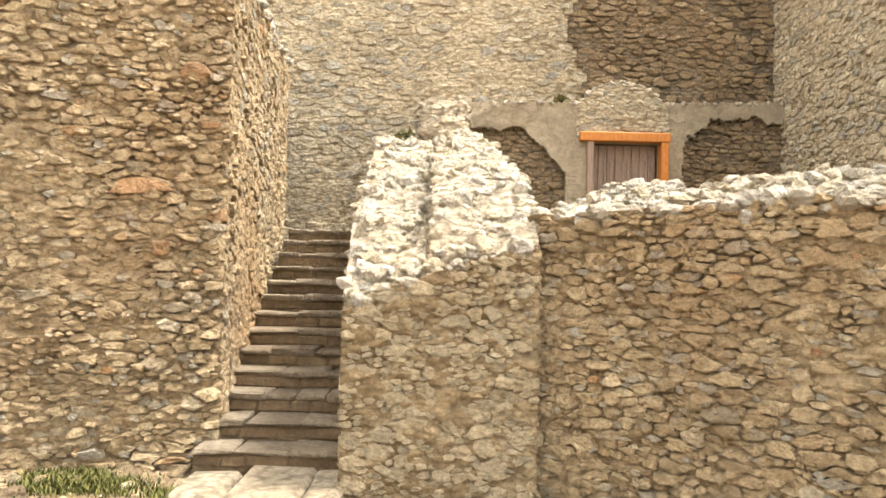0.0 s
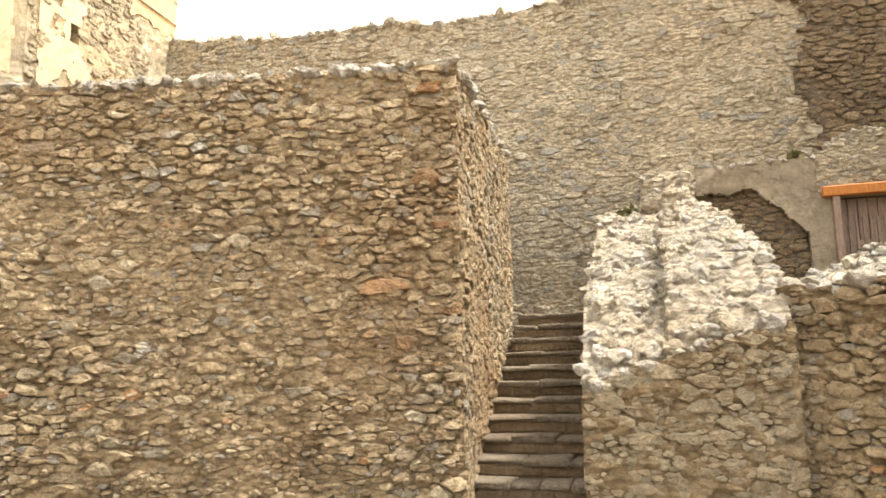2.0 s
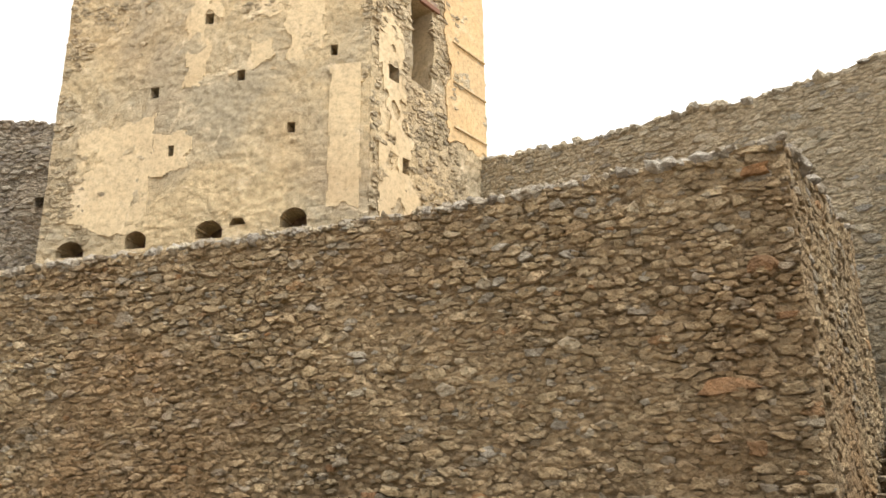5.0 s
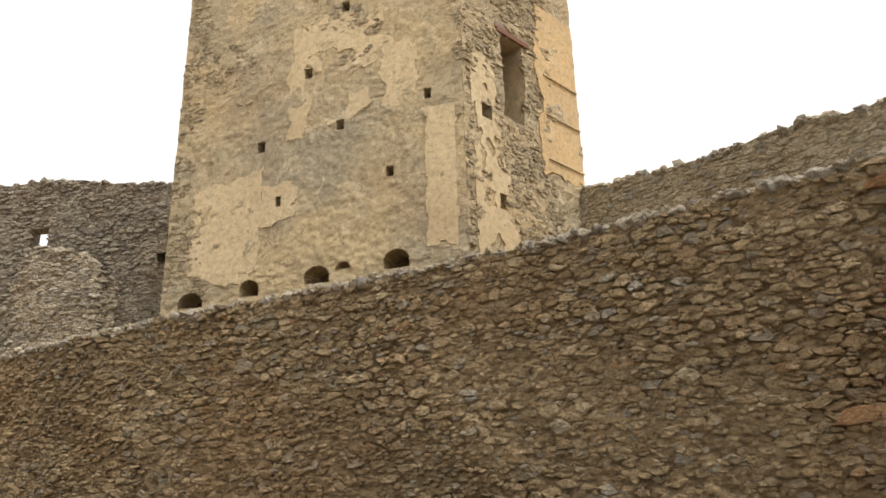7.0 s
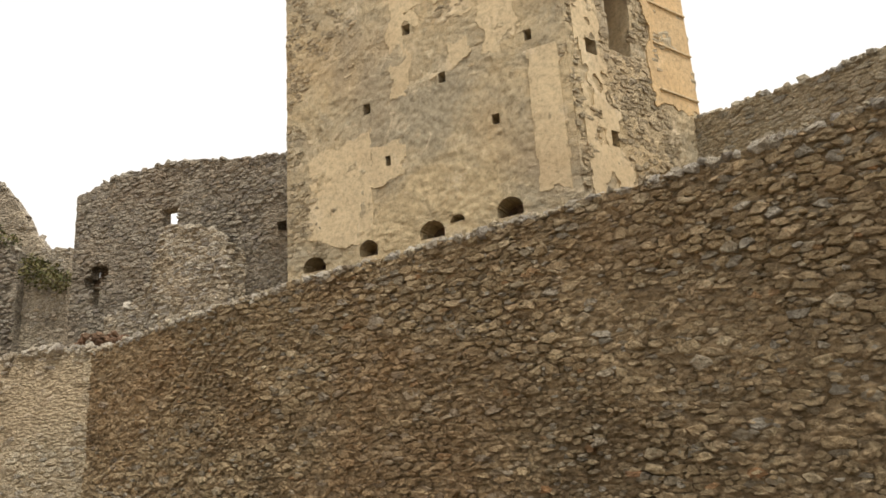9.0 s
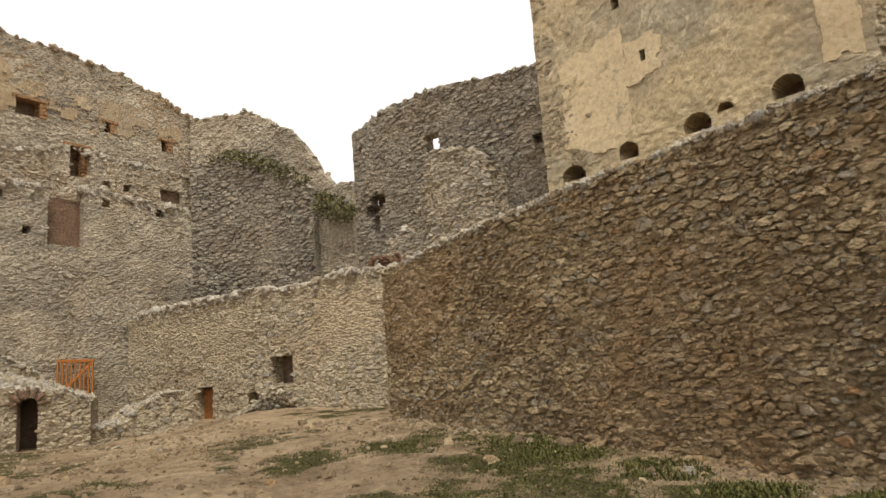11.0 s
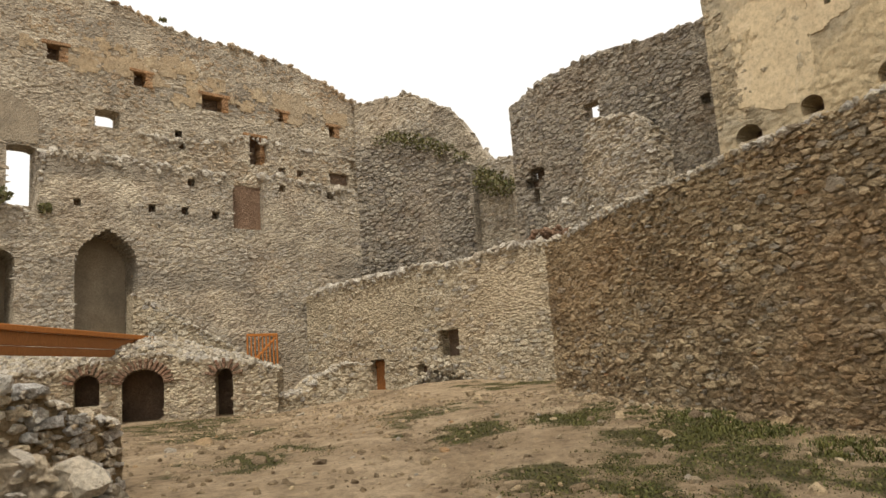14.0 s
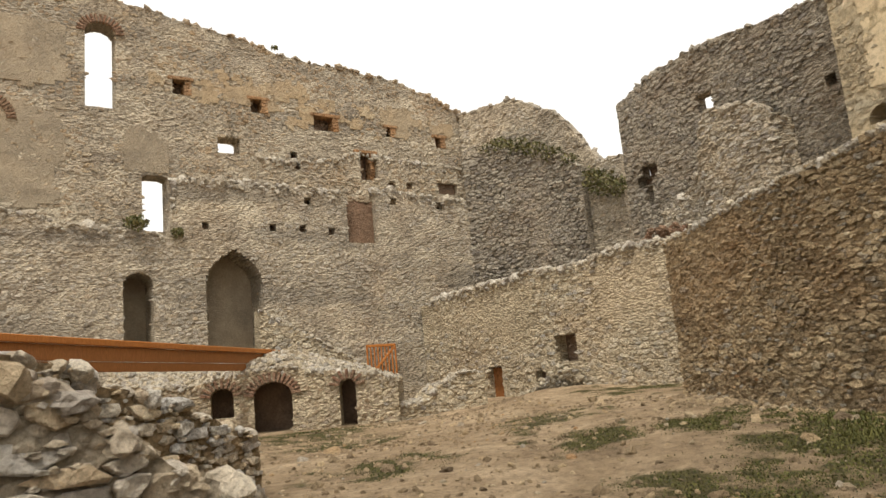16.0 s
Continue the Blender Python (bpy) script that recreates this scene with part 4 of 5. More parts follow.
ruin_wall("wall_tower_side_coat", "pale plaster remains on the tower side", COAT2, level(2.6), level(15.9), 0.06, SMOOTH_PLASTER, STONE_OCHRE, openings=[WIN[:5] + (0,), (0.52, 0.83, 9.33, 9.68, 0, 0), (0.97, 1.22, 7.37, 7.72, 0, 0)], seed=28, cell=0.04,
          cover=0, rough=0.008, crest=0, crest_size=0, hole=lambda s, z: not side_strip(s, z))
lint = tagged(new("window_lintel"), "reddish timber lintel over the tower window", "lintel")
for z0, d in ((11.72, 0.06), (11.86, 0.02)):
    bm = box(bmesh.new(), (1.12, -0.3, z0), (2.25, d, z0 + 0.13), 0.01)
    o, t = tower_side.out(2), tower_side.along(2)
    m = Matrix(((t[0], o[0], 0, TB[0]), (t[1], o[1], 0, TB[1]), (0, 0, 1, 0), (0, 0, 0, 1)))
    bmesh.ops.transform(bm, matrix=m, verts=bm.verts)
    part("beam", bm, WOOD_GREY if d < 0.05 else WOOD_RED, lint)
for z0 in (11.25, 10.2, 9.05):
    ledge = box(bmesh.new(), (2.75, 0.0, z0), (4.1, 0.075, z0 + 0.05), 0.012)
    bmesh.ops.transform(ledge, matrix=m, verts=ledge.verts)
    tagged(part("string_ledge", ledge, SMOOTH_PLASTER, None, "thin plaster ledge across the tower side"), category="ledge", group="tower ledges")
ruin_wall("wall_tower_rear", "rear tower wall of plastered rubble", Line([(TC[0] - 0.8, TC[1] - 0.33), TD]), level(2.5), level(16), 0.9, PLASTER, STONE_OCHRE, seed=23, cell=1.5, cover=0.0)
ruin_wall("wall_tower_far", "far tower wall of plastered rubble", Line([TD, (TA[0] - 0.42, TA[1] + 0.68)]), level(2.5), level(16), 0.9, PLASTER, STONE_OCHRE, seed=24, cell=1.0, size=(0.3, 0.15), cover=0.6)

# ---------------------------------------------------------------- far side of the courtyard
LINE_B = Line([(-29.0, -6.5), (-25.6, -3.0), (-23.0, -0.4), (-20.5, 3.4)])
ruin_wall("wall_inner", "lower tan rubble wall closing the yard", LINE_B, level(-0.2),
          steps_of([(0, 4.6), (1.4, 4.75), (3.85, 4.85), (5.4, 4.8), (6.4, 4.9), (8.1, 4.72), (9.4, 4.85), (10.2, 5.0), (13, 4.8)]), 0.9, MORTAR_PALE, STONE_LIGHT, seed=31, cell=0.3, top_stone=STONE_TOP, lump=0.03, core_cell=0.12,
          openings=[(7.28, 8.23, 1.88, 2.7, 0, 0.5), (3.8, 4.55, 0.4, 1.95, 0, 0.4), (6.2, 6.7, 1.3, 1.7, 0.6, 0.3)], size=(0.23, 0.1), void=VOID, crest_size=0.3, proud=0.034, flush=0.3, cover=0.83, joint=0.002, bare=lambda s, z: washed(s, z, 71, -0.1))
LINE_F = Line([(-12.0, -25.6), (-23.2, -13.7), (-31.0, -5.4), (-31.9, -4.4)])
F_THROUGH = [(13.59, 14.56, 11.68, 14.76, 0.8, 0), (15.33, 16.16, 7.46, 9.45, 0.25, 0), (17.94, 18.77, 10.47, 11.1, 0.2, 0)]
F_NICHES = [(16.41, 17.0, 12.5, 13.11), (19.23, 19.82, 12.18, 12.75), (21.75, 22.73, 11.77, 12.41), (24.98, 25.37, 11.83, 12.28), (27.4, 27.84, 11.58, 12.1), (23.55, 24.3, 9.8, 11.05), (27.17, 28.13, 9.41, 9.92)]
F_HOLES = [(17.37, 17.61, 9.15, 9.4), (18.27, 18.52, 9.08, 9.34), (20.71, 20.99, 10.5, 10.77), (24.81, 25.13, 9.54, 9.83), (25.61, 25.94, 9.54, 9.84), (29.07, 29.43, 8.4, 8.71)]
F_LOW = [(19.56, 19.82, 7.51, 7.77), (20.72, 20.99, 7.51, 7.77), (21.86, 22.14, 7.43, 7.7), (17.16, 17.39, 7.5, 7.74), (20.94, 21.22, 8.57, 8.84), (24.61, 24.92, 8.76, 9.05), (26.83, 27.17, 8.68, 8.98)]
F_ARCH = [(9.9, 11.35, 9.3, 11.6, 0.9, 0.6), (14.6, 15.53, 3.3, 5.97, 0.9, 0.8), (17.22, 19.2, 3.0, 6.78, -1.4, 0.75)]
ruin_wall("wall_great", "great ruined hall wall of grey rubble", LINE_F, level(-0.2),
          steps_of([(0, 16.5), (11.4, 16.2), (15, 15.65), (17, 15.35), (19, 15.05), (21, 14.6), (23.5, 14.55), (25.6, 14.35), (27.5, 13.9), (28.4, 13.4), (30, 13.4)]), 0.8, MORTAR_GREY, STONE_WARM, seed=32, cell=0.4, sides=6, bare=lambda s, z: 1 if s < 10.3 else washed(s, z, 61), lump=0.03, core_cell=0.13, cover=0.8, proud=0.017, flush=0.3, joint=0.002,
          size=(0.27, 0.125), openings=F_THROUGH + [(*h, 0, 0.45) for h in F_NICHES] + [(*h, 0, 0.4) for h in F_HOLES] + F_ARCH, void=VOID, crest=0.12, crest_size=0.3)
# thicker lower storeys, which leave ledges where the floors stood
off = lambda line, d: Line([line.at(s) + d * line.out(s) for s in np.unique(np.r_[line.d, np.linspace(0, line.long, 12)])])
LINE_F1 = off(LINE_F, 0.5)
ruin_wall("wall_great_lower", "thicker lower storey of the great wall", LINE_F1, level(-0.2),
          lambda s: float(np.interp(s, [0, 11, 13, 16.1, 16.3, 19, 22.6, 23.9, 28, 29.2], [8.2, 7.9, 7.5, 7.2, 9.2, 9.25, 9.1, 9.3, 9.15, 9.0])), 0.5, MORTAR_GREY, STONE_GREY, seed=37, cell=0.35, sides=6, bare=lambda s, z: 1 if s < 10.3 or z < 1.2 else washed(s, z, 67, 0.05), lump=0.03, core_cell=0.13, cover=0.8, proud=0.016, flush=0.3, joint=0.002, size=(0.27, 0.12),
          openings=[(*h, 0, 0.3) for h in F_LOW] + [a[:5] + (0,) for a in F_ARCH] + [(22.69, 23.94, 7.15, 9.5, 0.1, 0.3)], crest=0.2, crest_size=0.4, void=VOID, top_stone=STONE_TOP)
LINE_F2 = off(Line([LINE_F.at(s) for s in (19.3, 24, 29.0)]), 0.25)
ruin_wall("wall_great_middle", "middle storey setback of the great wall", LINE_F2, level(8.9), steps_of([(0, 10.3), (2.4, 10.3), (4.4, 10.95), (6, 10.7), (9.7, 10.6)]), 0.25, MORTAR_GREY, STONE_WARM, seed=38, cell=0.3, size=(0.26, 0.12), lump=0.06, core_cell=0.12, flush=0.3, proud=0.03, joint=0.002,
          openings=[(4.25, 5.0, 9.8, 11.3, 0, 0), (7.87, 8.83, 9.41, 9.92, 0, 0.18), (1.41, 1.69, 10.0, 10.24, 0, 0.18), (5.5, 5.8, 9.54, 9.83, 0, 0.18), (6.3, 6.6, 9.54, 9.83, 0, 0.18)], crest=0.18, crest_size=0.34, void=VOID, top_stone=STONE_TOP)
def faded(s, z):
    k = 0.5 * wob(s * 0.9, z * 0.9, 4) + 0.25 * wob(s * 3, z * 3, 4)
    return not ((9.0 < s < 12.8 + k and 8.2 + k < z < 11.6 + k) or (14.7 + k < s < 16.3 and 9.5 < z < 11.0 + k) or (9 < s < 13.0 + k and 12.2 + k < z < 14.5))


ruin_wall("wall_great_plaster", "faded plaster remains on the great wall", off(LINE_F, 0.03), level(7.6), level(15.0), 0.05, DUSTY_PLASTER, STONE_GREY, openings=[o[:5] + (0,) for o in F_THROUGH], seed=47, cell=0.16, cover=0, crest=0,
          crest_size=0, rough=0.02, hole=faded)
ruin_wall("wall_great_band", "ochre remains of a floor line on the great wall", off(LINE_F, 0.035), level(11.6), level(14.2), 0.06, OCHRE_COAT, STONE_GREY, openings=[o[:5] + (0,) for o in F_THROUGH] + [(*h, 0, 0) for h in F_NICHES], seed=49, cell=0.12,
          cover=0, crest=0, crest_size=0, rough=0.03, hole=lambda s, z: not (15.6 < s < 28.3 and abs(z - 13.1 + 0.075 * (s - 16)) < 0.6 + 0.7 * wob(s * 0.5, z * 0.5, 5) + 0.3 * wob(s * 3, z * 3, 6) and wob(s * 0.8, z * 1.7, 14) + 0.6 * wob(s * 2.5, z * 4, 3) > -0.12))


def niche_linings():
    """Brick lintels and the brick-lined far jambs of the wall niches."""
    wall = bpy.data.objects["wall_great"]
    r = random.Random(17)
    for s0, s1, z0, z1 in F_NICHES:
        mid = (s0 + s1) / 2
        o, t = LINE_F.out(mid), LINE_F.along(mid)
        base = LINE_F.at(mid)
        m = Matrix(((t[0], o[0], 0, base[0]), (t[1], o[1], 0, base[1]), (0, 0, 1, 0), (0, 0, 0, 1)))
        hw = (s1 - s0) / 2
        bm = box(bmesh.new(), (-hw - 0.15, -0.4, z1 - 0.06), (hw + 0.16, 0.07, z1 + 0.06), 0.015, 0.012, r)
        bmesh.ops.transform(bm, matrix=m, verts=bm.verts)
        part("lintel", bm, BRICK, wall, "reddish lintel over a niche")
        z = z0
        while z < z1 - 0.1:
            bm = box(bmesh.new(), (hw - 0.16 - r.uniform(0, 0.04), -0.42, z), (hw + 0.08, 0.03 + r.uniform(0, 0.03), min(z + 0.12, z1 - 0.055)), 0.01, 0.008, r)
            bmesh.ops.transform(bm, matrix=m, verts=bm.verts)
            part("brick", bm, BRICK, wall)
            z += 0.135


niche_linings()
bm = bmesh.new()
q = [LINE_F1.at(s) - 0.24 * LINE_F1.out(s) for s in (22.7, 23.92)]
vs = [bm.verts.new((*q[0], 7.16)), bm.verts.new((*q[1], 7.16)), bm.verts.new((*q[1], 9.2)), bm.verts.new((*q[0], 9.2))]
bm.faces.new(vs)
bmesh.ops.solidify(bm, geom=bm.faces[:], thickness=0.03)
part("recess_plaster", bm, RED_PLASTER, bpy.data.objects["wall_great_lower"], "reddish plastered back of a recess")
def crest_band(line, top, wall, seed, mat, a, b, per=9, size=0.24, deep=0.3):
    """Bleached broken stones along a wall's upper edge."""
    rng = np.random.default_rng(seed)
    st = []
    for _ in range(int((b - a) * per)):
        s = rng.uniform(a, b)
        p = line.at(s) + line.out(s) * rng.uniform(-0.06, 0.03)
        st.append(loose_stone(rng, (p[0], p[1], top(s) + 0.04 - deep * rng.random() ** 1.6), size * rng.uniform(0.5, 1.3)))
    lay(st, mat, wall, "edge_stones", "bleached stones along the broken edge")


F1_TOP = lambda s: float(np.interp(s, [0, 11, 13, 16.1, 16.3, 19, 22.6, 23.9, 28, 29.2], [8.2, 7.9, 7.5, 7.2, 9.2, 9.25, 9.1, 9.3, 9.15, 9.0]))
crest_band(LINE_F1, F1_TOP, bpy.data.objects["wall_great_lower"], 91, STONE_TOP, 10.5, 22.6, 12)
crest_band(LINE_F1, F1_TOP, bpy.data.objects["wall_great_lower"], 92, STONE_TOP, 24.0, 29.0, 12)
crest_band(LINE_F2, steps_of([(0, 10.3), (2.4, 10.3), (4.4, 10.95), (6, 10.7), (9.7, 10.6)]), bpy.data.objects["wall_great_middle"], 93, STONE_TOP, 0.1, 9.6, 11, 0.22)
crest_band(LINE_B, steps_of([(0, 4.6), (1.4, 4.75), (3.85, 4.85), (5.4, 4.8), (6.4, 4.9), (8.1, 4.72), (9.4, 4.85), (10.2, 5.0), (13, 4.8)]), bpy.data.objects["wall_inner"], 94, STONE_TOP, 0.2, 12.8, 14, 0.24, 0.25)
crest_band(LINE_A, steps_of([(0, 3.85), (2, 4.08), (5, 4.3), (8, 4.42), (11, 4.48), (LINE_A.long, 4.6)]), bpy.data.objects["wall_courtyard"], 95, STONE_LIGHT, 0.1, 15.3, 9, 0.13, 0.12)
LINE_R = off(Line([LINE_F.at(s) for s in (18.9, 22.8)]), 0.9)
ruin_wall("wall_ramp", "sloping remains of a stair against the great wall", LINE_R, level(-0.2), steps_of([(0, 4.6), (3.9, 2.5)]), 0.6, MORTAR_PALE, STONE_LIGHT, seed=39, cell=0.25, top_stone=STONE_TOP, proud=0.03, lump=0.05, core_cell=0.1, flush=0.3, joint=0.002)
LINE_G = Line([(-31.5, -4.6), (-31.2, -2.8), (-30.6, -1.2), (-29.6, 0.2), (-28.2, 1.8)])
ruin_wall("wall_bastion", "rounded ruined bastion of grey rubble", LINE_G, level(-0.2), steps_of([(0, 13.2), (0.8, 13.2), (1.5, 13.3), (2.4, 13.4), (3.15, 13.0), (4.5, 12.1), (5.3, 11.1), (5.8, 10.2), (6.4, 9.6), (8, 9.3)]), 1.2,
          MORTAR_GREY, STONE_GREY, seed=33, cell=0.4, sides=7, bare=lambda s, z: 1 if z < 3.5 else washed(s, z, 81), size=(0.22, 0.11), crest=0.15, crest_size=0.24, proud=0.045, lump=0.06, core_cell=0.13, flush=0.25, joint=0.002, back=steps_of([(0, 1.2), (2.4, 0.9), (3.4, 0.4), (8, 0.35)]))
LINE_G1 = off(Line([LINE_G.at(s) for s in (0.1, 1.3, 2.2, 3.8, 5.7)]), 0.4)
ruin_wall("wall_bastion_lower", "thicker foot of the bastion", LINE_G1, level(-0.2), steps_of([(0, 11.0), (1.3, 11.3), (2.3, 11.0), (4.5, 10.1), (5.6, 9.2)]), 0.45, MORTAR_DARK, STONE_DARK, seed=43, cell=0.4, sides=7, bare=lambda s, z: 1 if z < 3.5 else 0, size=(0.24, 0.12), crest=0.15, proud=0.075, joint=0.004, lump=0.06, core_cell=0.13)
LINE_H = Line([(-26.3, 1.75), (-23.6, 4.2), (-22.2, 5.3), (-19.5, 7.2), (-16, 8.8)])
ruin_wall("wall_curtain", "dark ruined curtain wall beside the tower", LINE_H, level(-0.2), steps_of([(0, 10.75), (0.6, 10.9), (1.4, 11.15), (2.9, 11.3), (4.1, 11.3), (5.2, 11.1), (6, 10.95), (8, 10.7), (12, 10.6)]), 0.45, MORTAR_DARK, STONE_DARK,
          seed=34, cell=0.3, sides=7, bare=lambda s, z: 1 if s > 9.5 or z < 3.5 else washed(s, z, 83, -0.1), size=(0.24, 0.11), openings=[(3.33, 3.95, 9.13, 9.74, 0, 0), (0.84, 1.13, 6.8, 7.45, 0, 0), (0.5, 1.15, 7.5, 7.85, 0, 0.5), (0.7, 1.4, 7.72, 8.2, 0.35, 0.58), (7.65, 7.99, 8.27, 8.59, 0, 0.4)], crest=0.14, crest_size=0.26, void=VOID, proud=0.05, joint=0.003, lump=0.06, core_cell=0.13)
LINE_Q = Line([LINE_H.at(q) + d * LINE_H.out(q) for q, d in ((1.5, 0.12), (3.2, 0.3), (3.7, 0.65), (5.2, 0.7), (6.3, 0.7), (6.5, 0.02))])
ruin_wall("wall_buttress", "pale broken stub of a cross wall on the curtain wall", LINE_Q, level(-0.2), steps_of([(0, 6.4), (1.5, 7.0), (2.0, 7.4), (2.3, 8.5), (2.8, 8.9), (3.9, 8.65), (4.7, 8.25), (5.0, 8.1), (5.4, 7.9), (6, 7.7)]), 0.45,
          MORTAR_TOP, STONE_TOP, seed=44, cell=0.3, size=(0.3, 0.1), crest=0.22, crest_size=0.3, proud=0.045, joint=0.002, lump=0.08, core_cell=0.1, flush=0.35, bare=lambda s, z: 1 if z < 4 else 0)
LINE_I = Line([(-19.0, -13.5), (-20.75, -9.5), (-21.42, -5.81)])
vault_top = steps_of([(0, 2.3), (2.35, 2.1), (3.28, 2.33), (4.55, 2.45), (5.9, 2.28), (7.15, 2.07), (8.2, 1.86)])
ruin_wall("wall_vaults", "low rubble front of ruined vaults with dark arches", LINE_I, level(-0.2), vault_top, 0.6, MORTAR_PALE, STONE_WARM, seed=35, cell=0.3, top_stone=STONE_TOP, proud=0.03, lump=0.05, core_cell=0.07, flush=0.3, joint=0.002,
          openings=[(2.79, 3.42, 1.15, 1.98, 0.8, 0.8), (3.97, 5.06, 0.3, 2.05, 0.7, 1.1), (6.43, 6.9, 0.3, 1.95, 0.9, 0.9)], size=(0.2, 0.105), void=VOID)


def heap(name, label, line, depth, front, rise, mats, seed, count, size=0.26, fade=None, fine=False):
    """Rubble lying on a sloping bank behind a wall's crest."""
    ns, nd = int(line.long / 0.3) + 2, int(depth / 0.3) + 2
    verts, faces = [], []
    h = lambda s, d: front(s) - 0.1 + rise * (fade(s) if fade else 1) * (1 - math.exp(-d / 0.9)) + 0.16 * wob(s * 1.1, d * 1.1, seed) + 0.08 * wob(s * 3, d * 3, seed)
    for i in range(ns):
        s = line.long * i / (ns - 1)
        for j in range(nd):
            d = 0.05 + depth * j / (nd - 1)
            p = line.at(s) - line.out(s) * d
            verts.append((p[0], p[1], h(s, d)))
    k = len(verts)
    verts += [(x, y, -0.3) for x, y, z in verts]
    idx = lambda i, j: i * nd + j
    for i in range(ns - 1):
        for j in range(nd - 1):
            faces.append((idx(i, j), idx(i + 1, j), idx(i + 1, j + 1), idx(i, j + 1))[::-1])
    ring = [idx(i, nd - 1) for i in range(ns)]
    faces += [(a, b, b + k, a + k) for a, b in zip(ring, ring[1:])]
    for i in (0, ns - 1):
        faces += [(idx(i, j), idx(i, j + 1), idx(i, j + 1) + k, idx(i, j) + k) for j in range(nd - 1)]
    ob = tagged(new(name, mesh_of(name, verts, faces, mats[0])), label, "rubble", kind="structure")
    rng = np.random.default_rng(seed)
    st = []
    for _ in range(count):
        s, d = rng.uniform(0, line.long), rng.uniform(0, depth)
        p = line.at(s) - line.out(s) * d
        st.append(loose_stone(rng, (p[0], p[1], h(s, d)), size * rng.uniform(0.5, 1.4)))
    lay(st[::2], mats[1], ob, "loose_stones", "bleached loose stones", fine=fine)
    lay(st[1::2], STONE_PALE, ob, "loose_stones", "pale loose stones", fine=fine)
    return ob


heap("rubble_crest", "bleached rubble crest behind the low wall", LINE_C, 0.8, C_TOP, 0.68, (MORTAR_TOP, STONE_TOP), 52, 620, 0.17, fade=steps_of([(0, 0.7), (0.3, 0.95), (0.7, 1)]), fine=True)
heap("rubble_bank", "bank of pale rubble over the ruined vaults", LINE_I, 2.6, vault_top, 0.7, (MORTAR_TOP, STONE_TOP), 51, 1700, 0.2, fade=steps_of([(4.8, 1), (6.2, 0.55), (8, 0.1)]))


def brick_arch(line, s0, s1, zc, rx, rz, name_label):
    """A ring of bricks over an arched opening."""
    arch = tagged(new("brick_arch"), name_label, "arch", "brick arches")
    n = max(7, int(math.pi * rx / 0.1))
    for i in range(n):
        a = math.pi * (i + 0.5) / n
        s, z = (s0 + s1) / 2 - math.cos(a) * (rx + 0.14), zc + math.sin(a) * (rz + 0.14)
        p, o, t = line.at(s), line.out(s), line.along(s)
        bm = box(bmesh.new(), (-0.04, -0.1, -0.14), (0.04, 0.09, 0.14), 0.012)
        turn = Matrix.Rotation(a - math.pi / 2, 4, "Y")
        m = Matrix(((t[0], o[0], 0, p[0]), (t[1], o[1], 0, p[1]), (0, 0, 1, z), (0, 0, 0, 1))) @ turn
        bmesh.ops.transform(bm, matrix=m, verts=bm.verts)
        part("brick", bm, BRICK_DULL, arch)


brick_arch(LINE_F, 9.9, 11.35, 10.95, 0.72, 0.62, "red brick arch over a blocked opening")
brick_arch(LINE_I, 3.97, 5.06, 1.67, 0.54, 0.38, "weathered brick arch over a dark vault")
brick_arch(LINE_I, 2.79, 3.42, 1.73, 0.31, 0.25, "weathered brick arch over a low opening")
brick_arch(LINE_I, 6.43, 6.9, 1.74, 0.24, 0.21, "weathered brick arch over a narrow doorway")
brick_arch(LINE_F, 13.59, 14.56, 14.37, 0.48, 0.39, "red brick arch over a tall window")

LINE_K = Line([(-21.7, -5.9), (-22.9, -4.9), (-23.6, -3.55)])
ruin_wall("wall_stub", "broken stub of rubble wall beside a doorway", LINE_K, level(-0.2), steps_of([(0, 1.05), (1.2, 1.1), (1.5, 1.5), (2.3, 1.85), (2.9, 1.8)]), 0.9, MORTAR_PALE, STONE_LIGHT, seed=45, cell=0.25, top_stone=STONE_TOP, size=(0.22, 0.11), proud=0.035, lump=0.05, core_cell=0.1, flush=0.3, joint=0.002)
# foreground ruins
J1TOP = steps_of([(0, 2.3), (1.03, 1.92), (1.33, 1.8), (1.6, 1.6), (1.86, 1.46), (2.12, 1.24), (2.4, 1.08), (2.74, 0.9), (3.0, 0.5)])
LINE_J1 = Line([(-3.4, -4.45), (-4.3, -3.75), (-5.75, -2.75)])
ruin_wall("wall_near", "knee-high broken rubble wall in the yard", LINE_J1, level(-0.3), J1TOP, 0.55, MORTAR_TOP, STONE_NEAR, seed=36, cell=0.15, top_stone=STONE_NEAR,
          size=(0.3, 0.13), sides=8, proud=0.07, cover=0.9, chips=0.3, lump=0.035, core_cell=0.05, fine=True, crest=0.1, crest_size=0.26, singles=90, nearest=(-4.5, -3.6, 1.3))
LINE_J2 = Line([(-4.9, -5.4), (-7.0, -5.05), (-9.3, -4.6)])
ruin_wall("wall_yard", "low ruined rubble wall running into the yard", LINE_J2, level(-0.3), steps_of([(0, 2.4), (0.96, 2.2), (1.7, 2.06), (2.03, 1.88), (2.54, 1.8), (3.11, 1.65), (3.65, 1.44), (4.1, 1.28), (4.5, 1.18)]), 0.9, MORTAR_GOLD, STONE_NEAR, seed=46, cell=0.2, top_stone=STONE_NEAR,
          size=(0.26, 0.11), sides=8, proud=0.06, cover=0.9, chips=0.3, lump=0.035, core_cell=0.06, fine=True, crest=0.1, crest_size=0.28, singles=120, nearest=(-7, -5, 1.5))


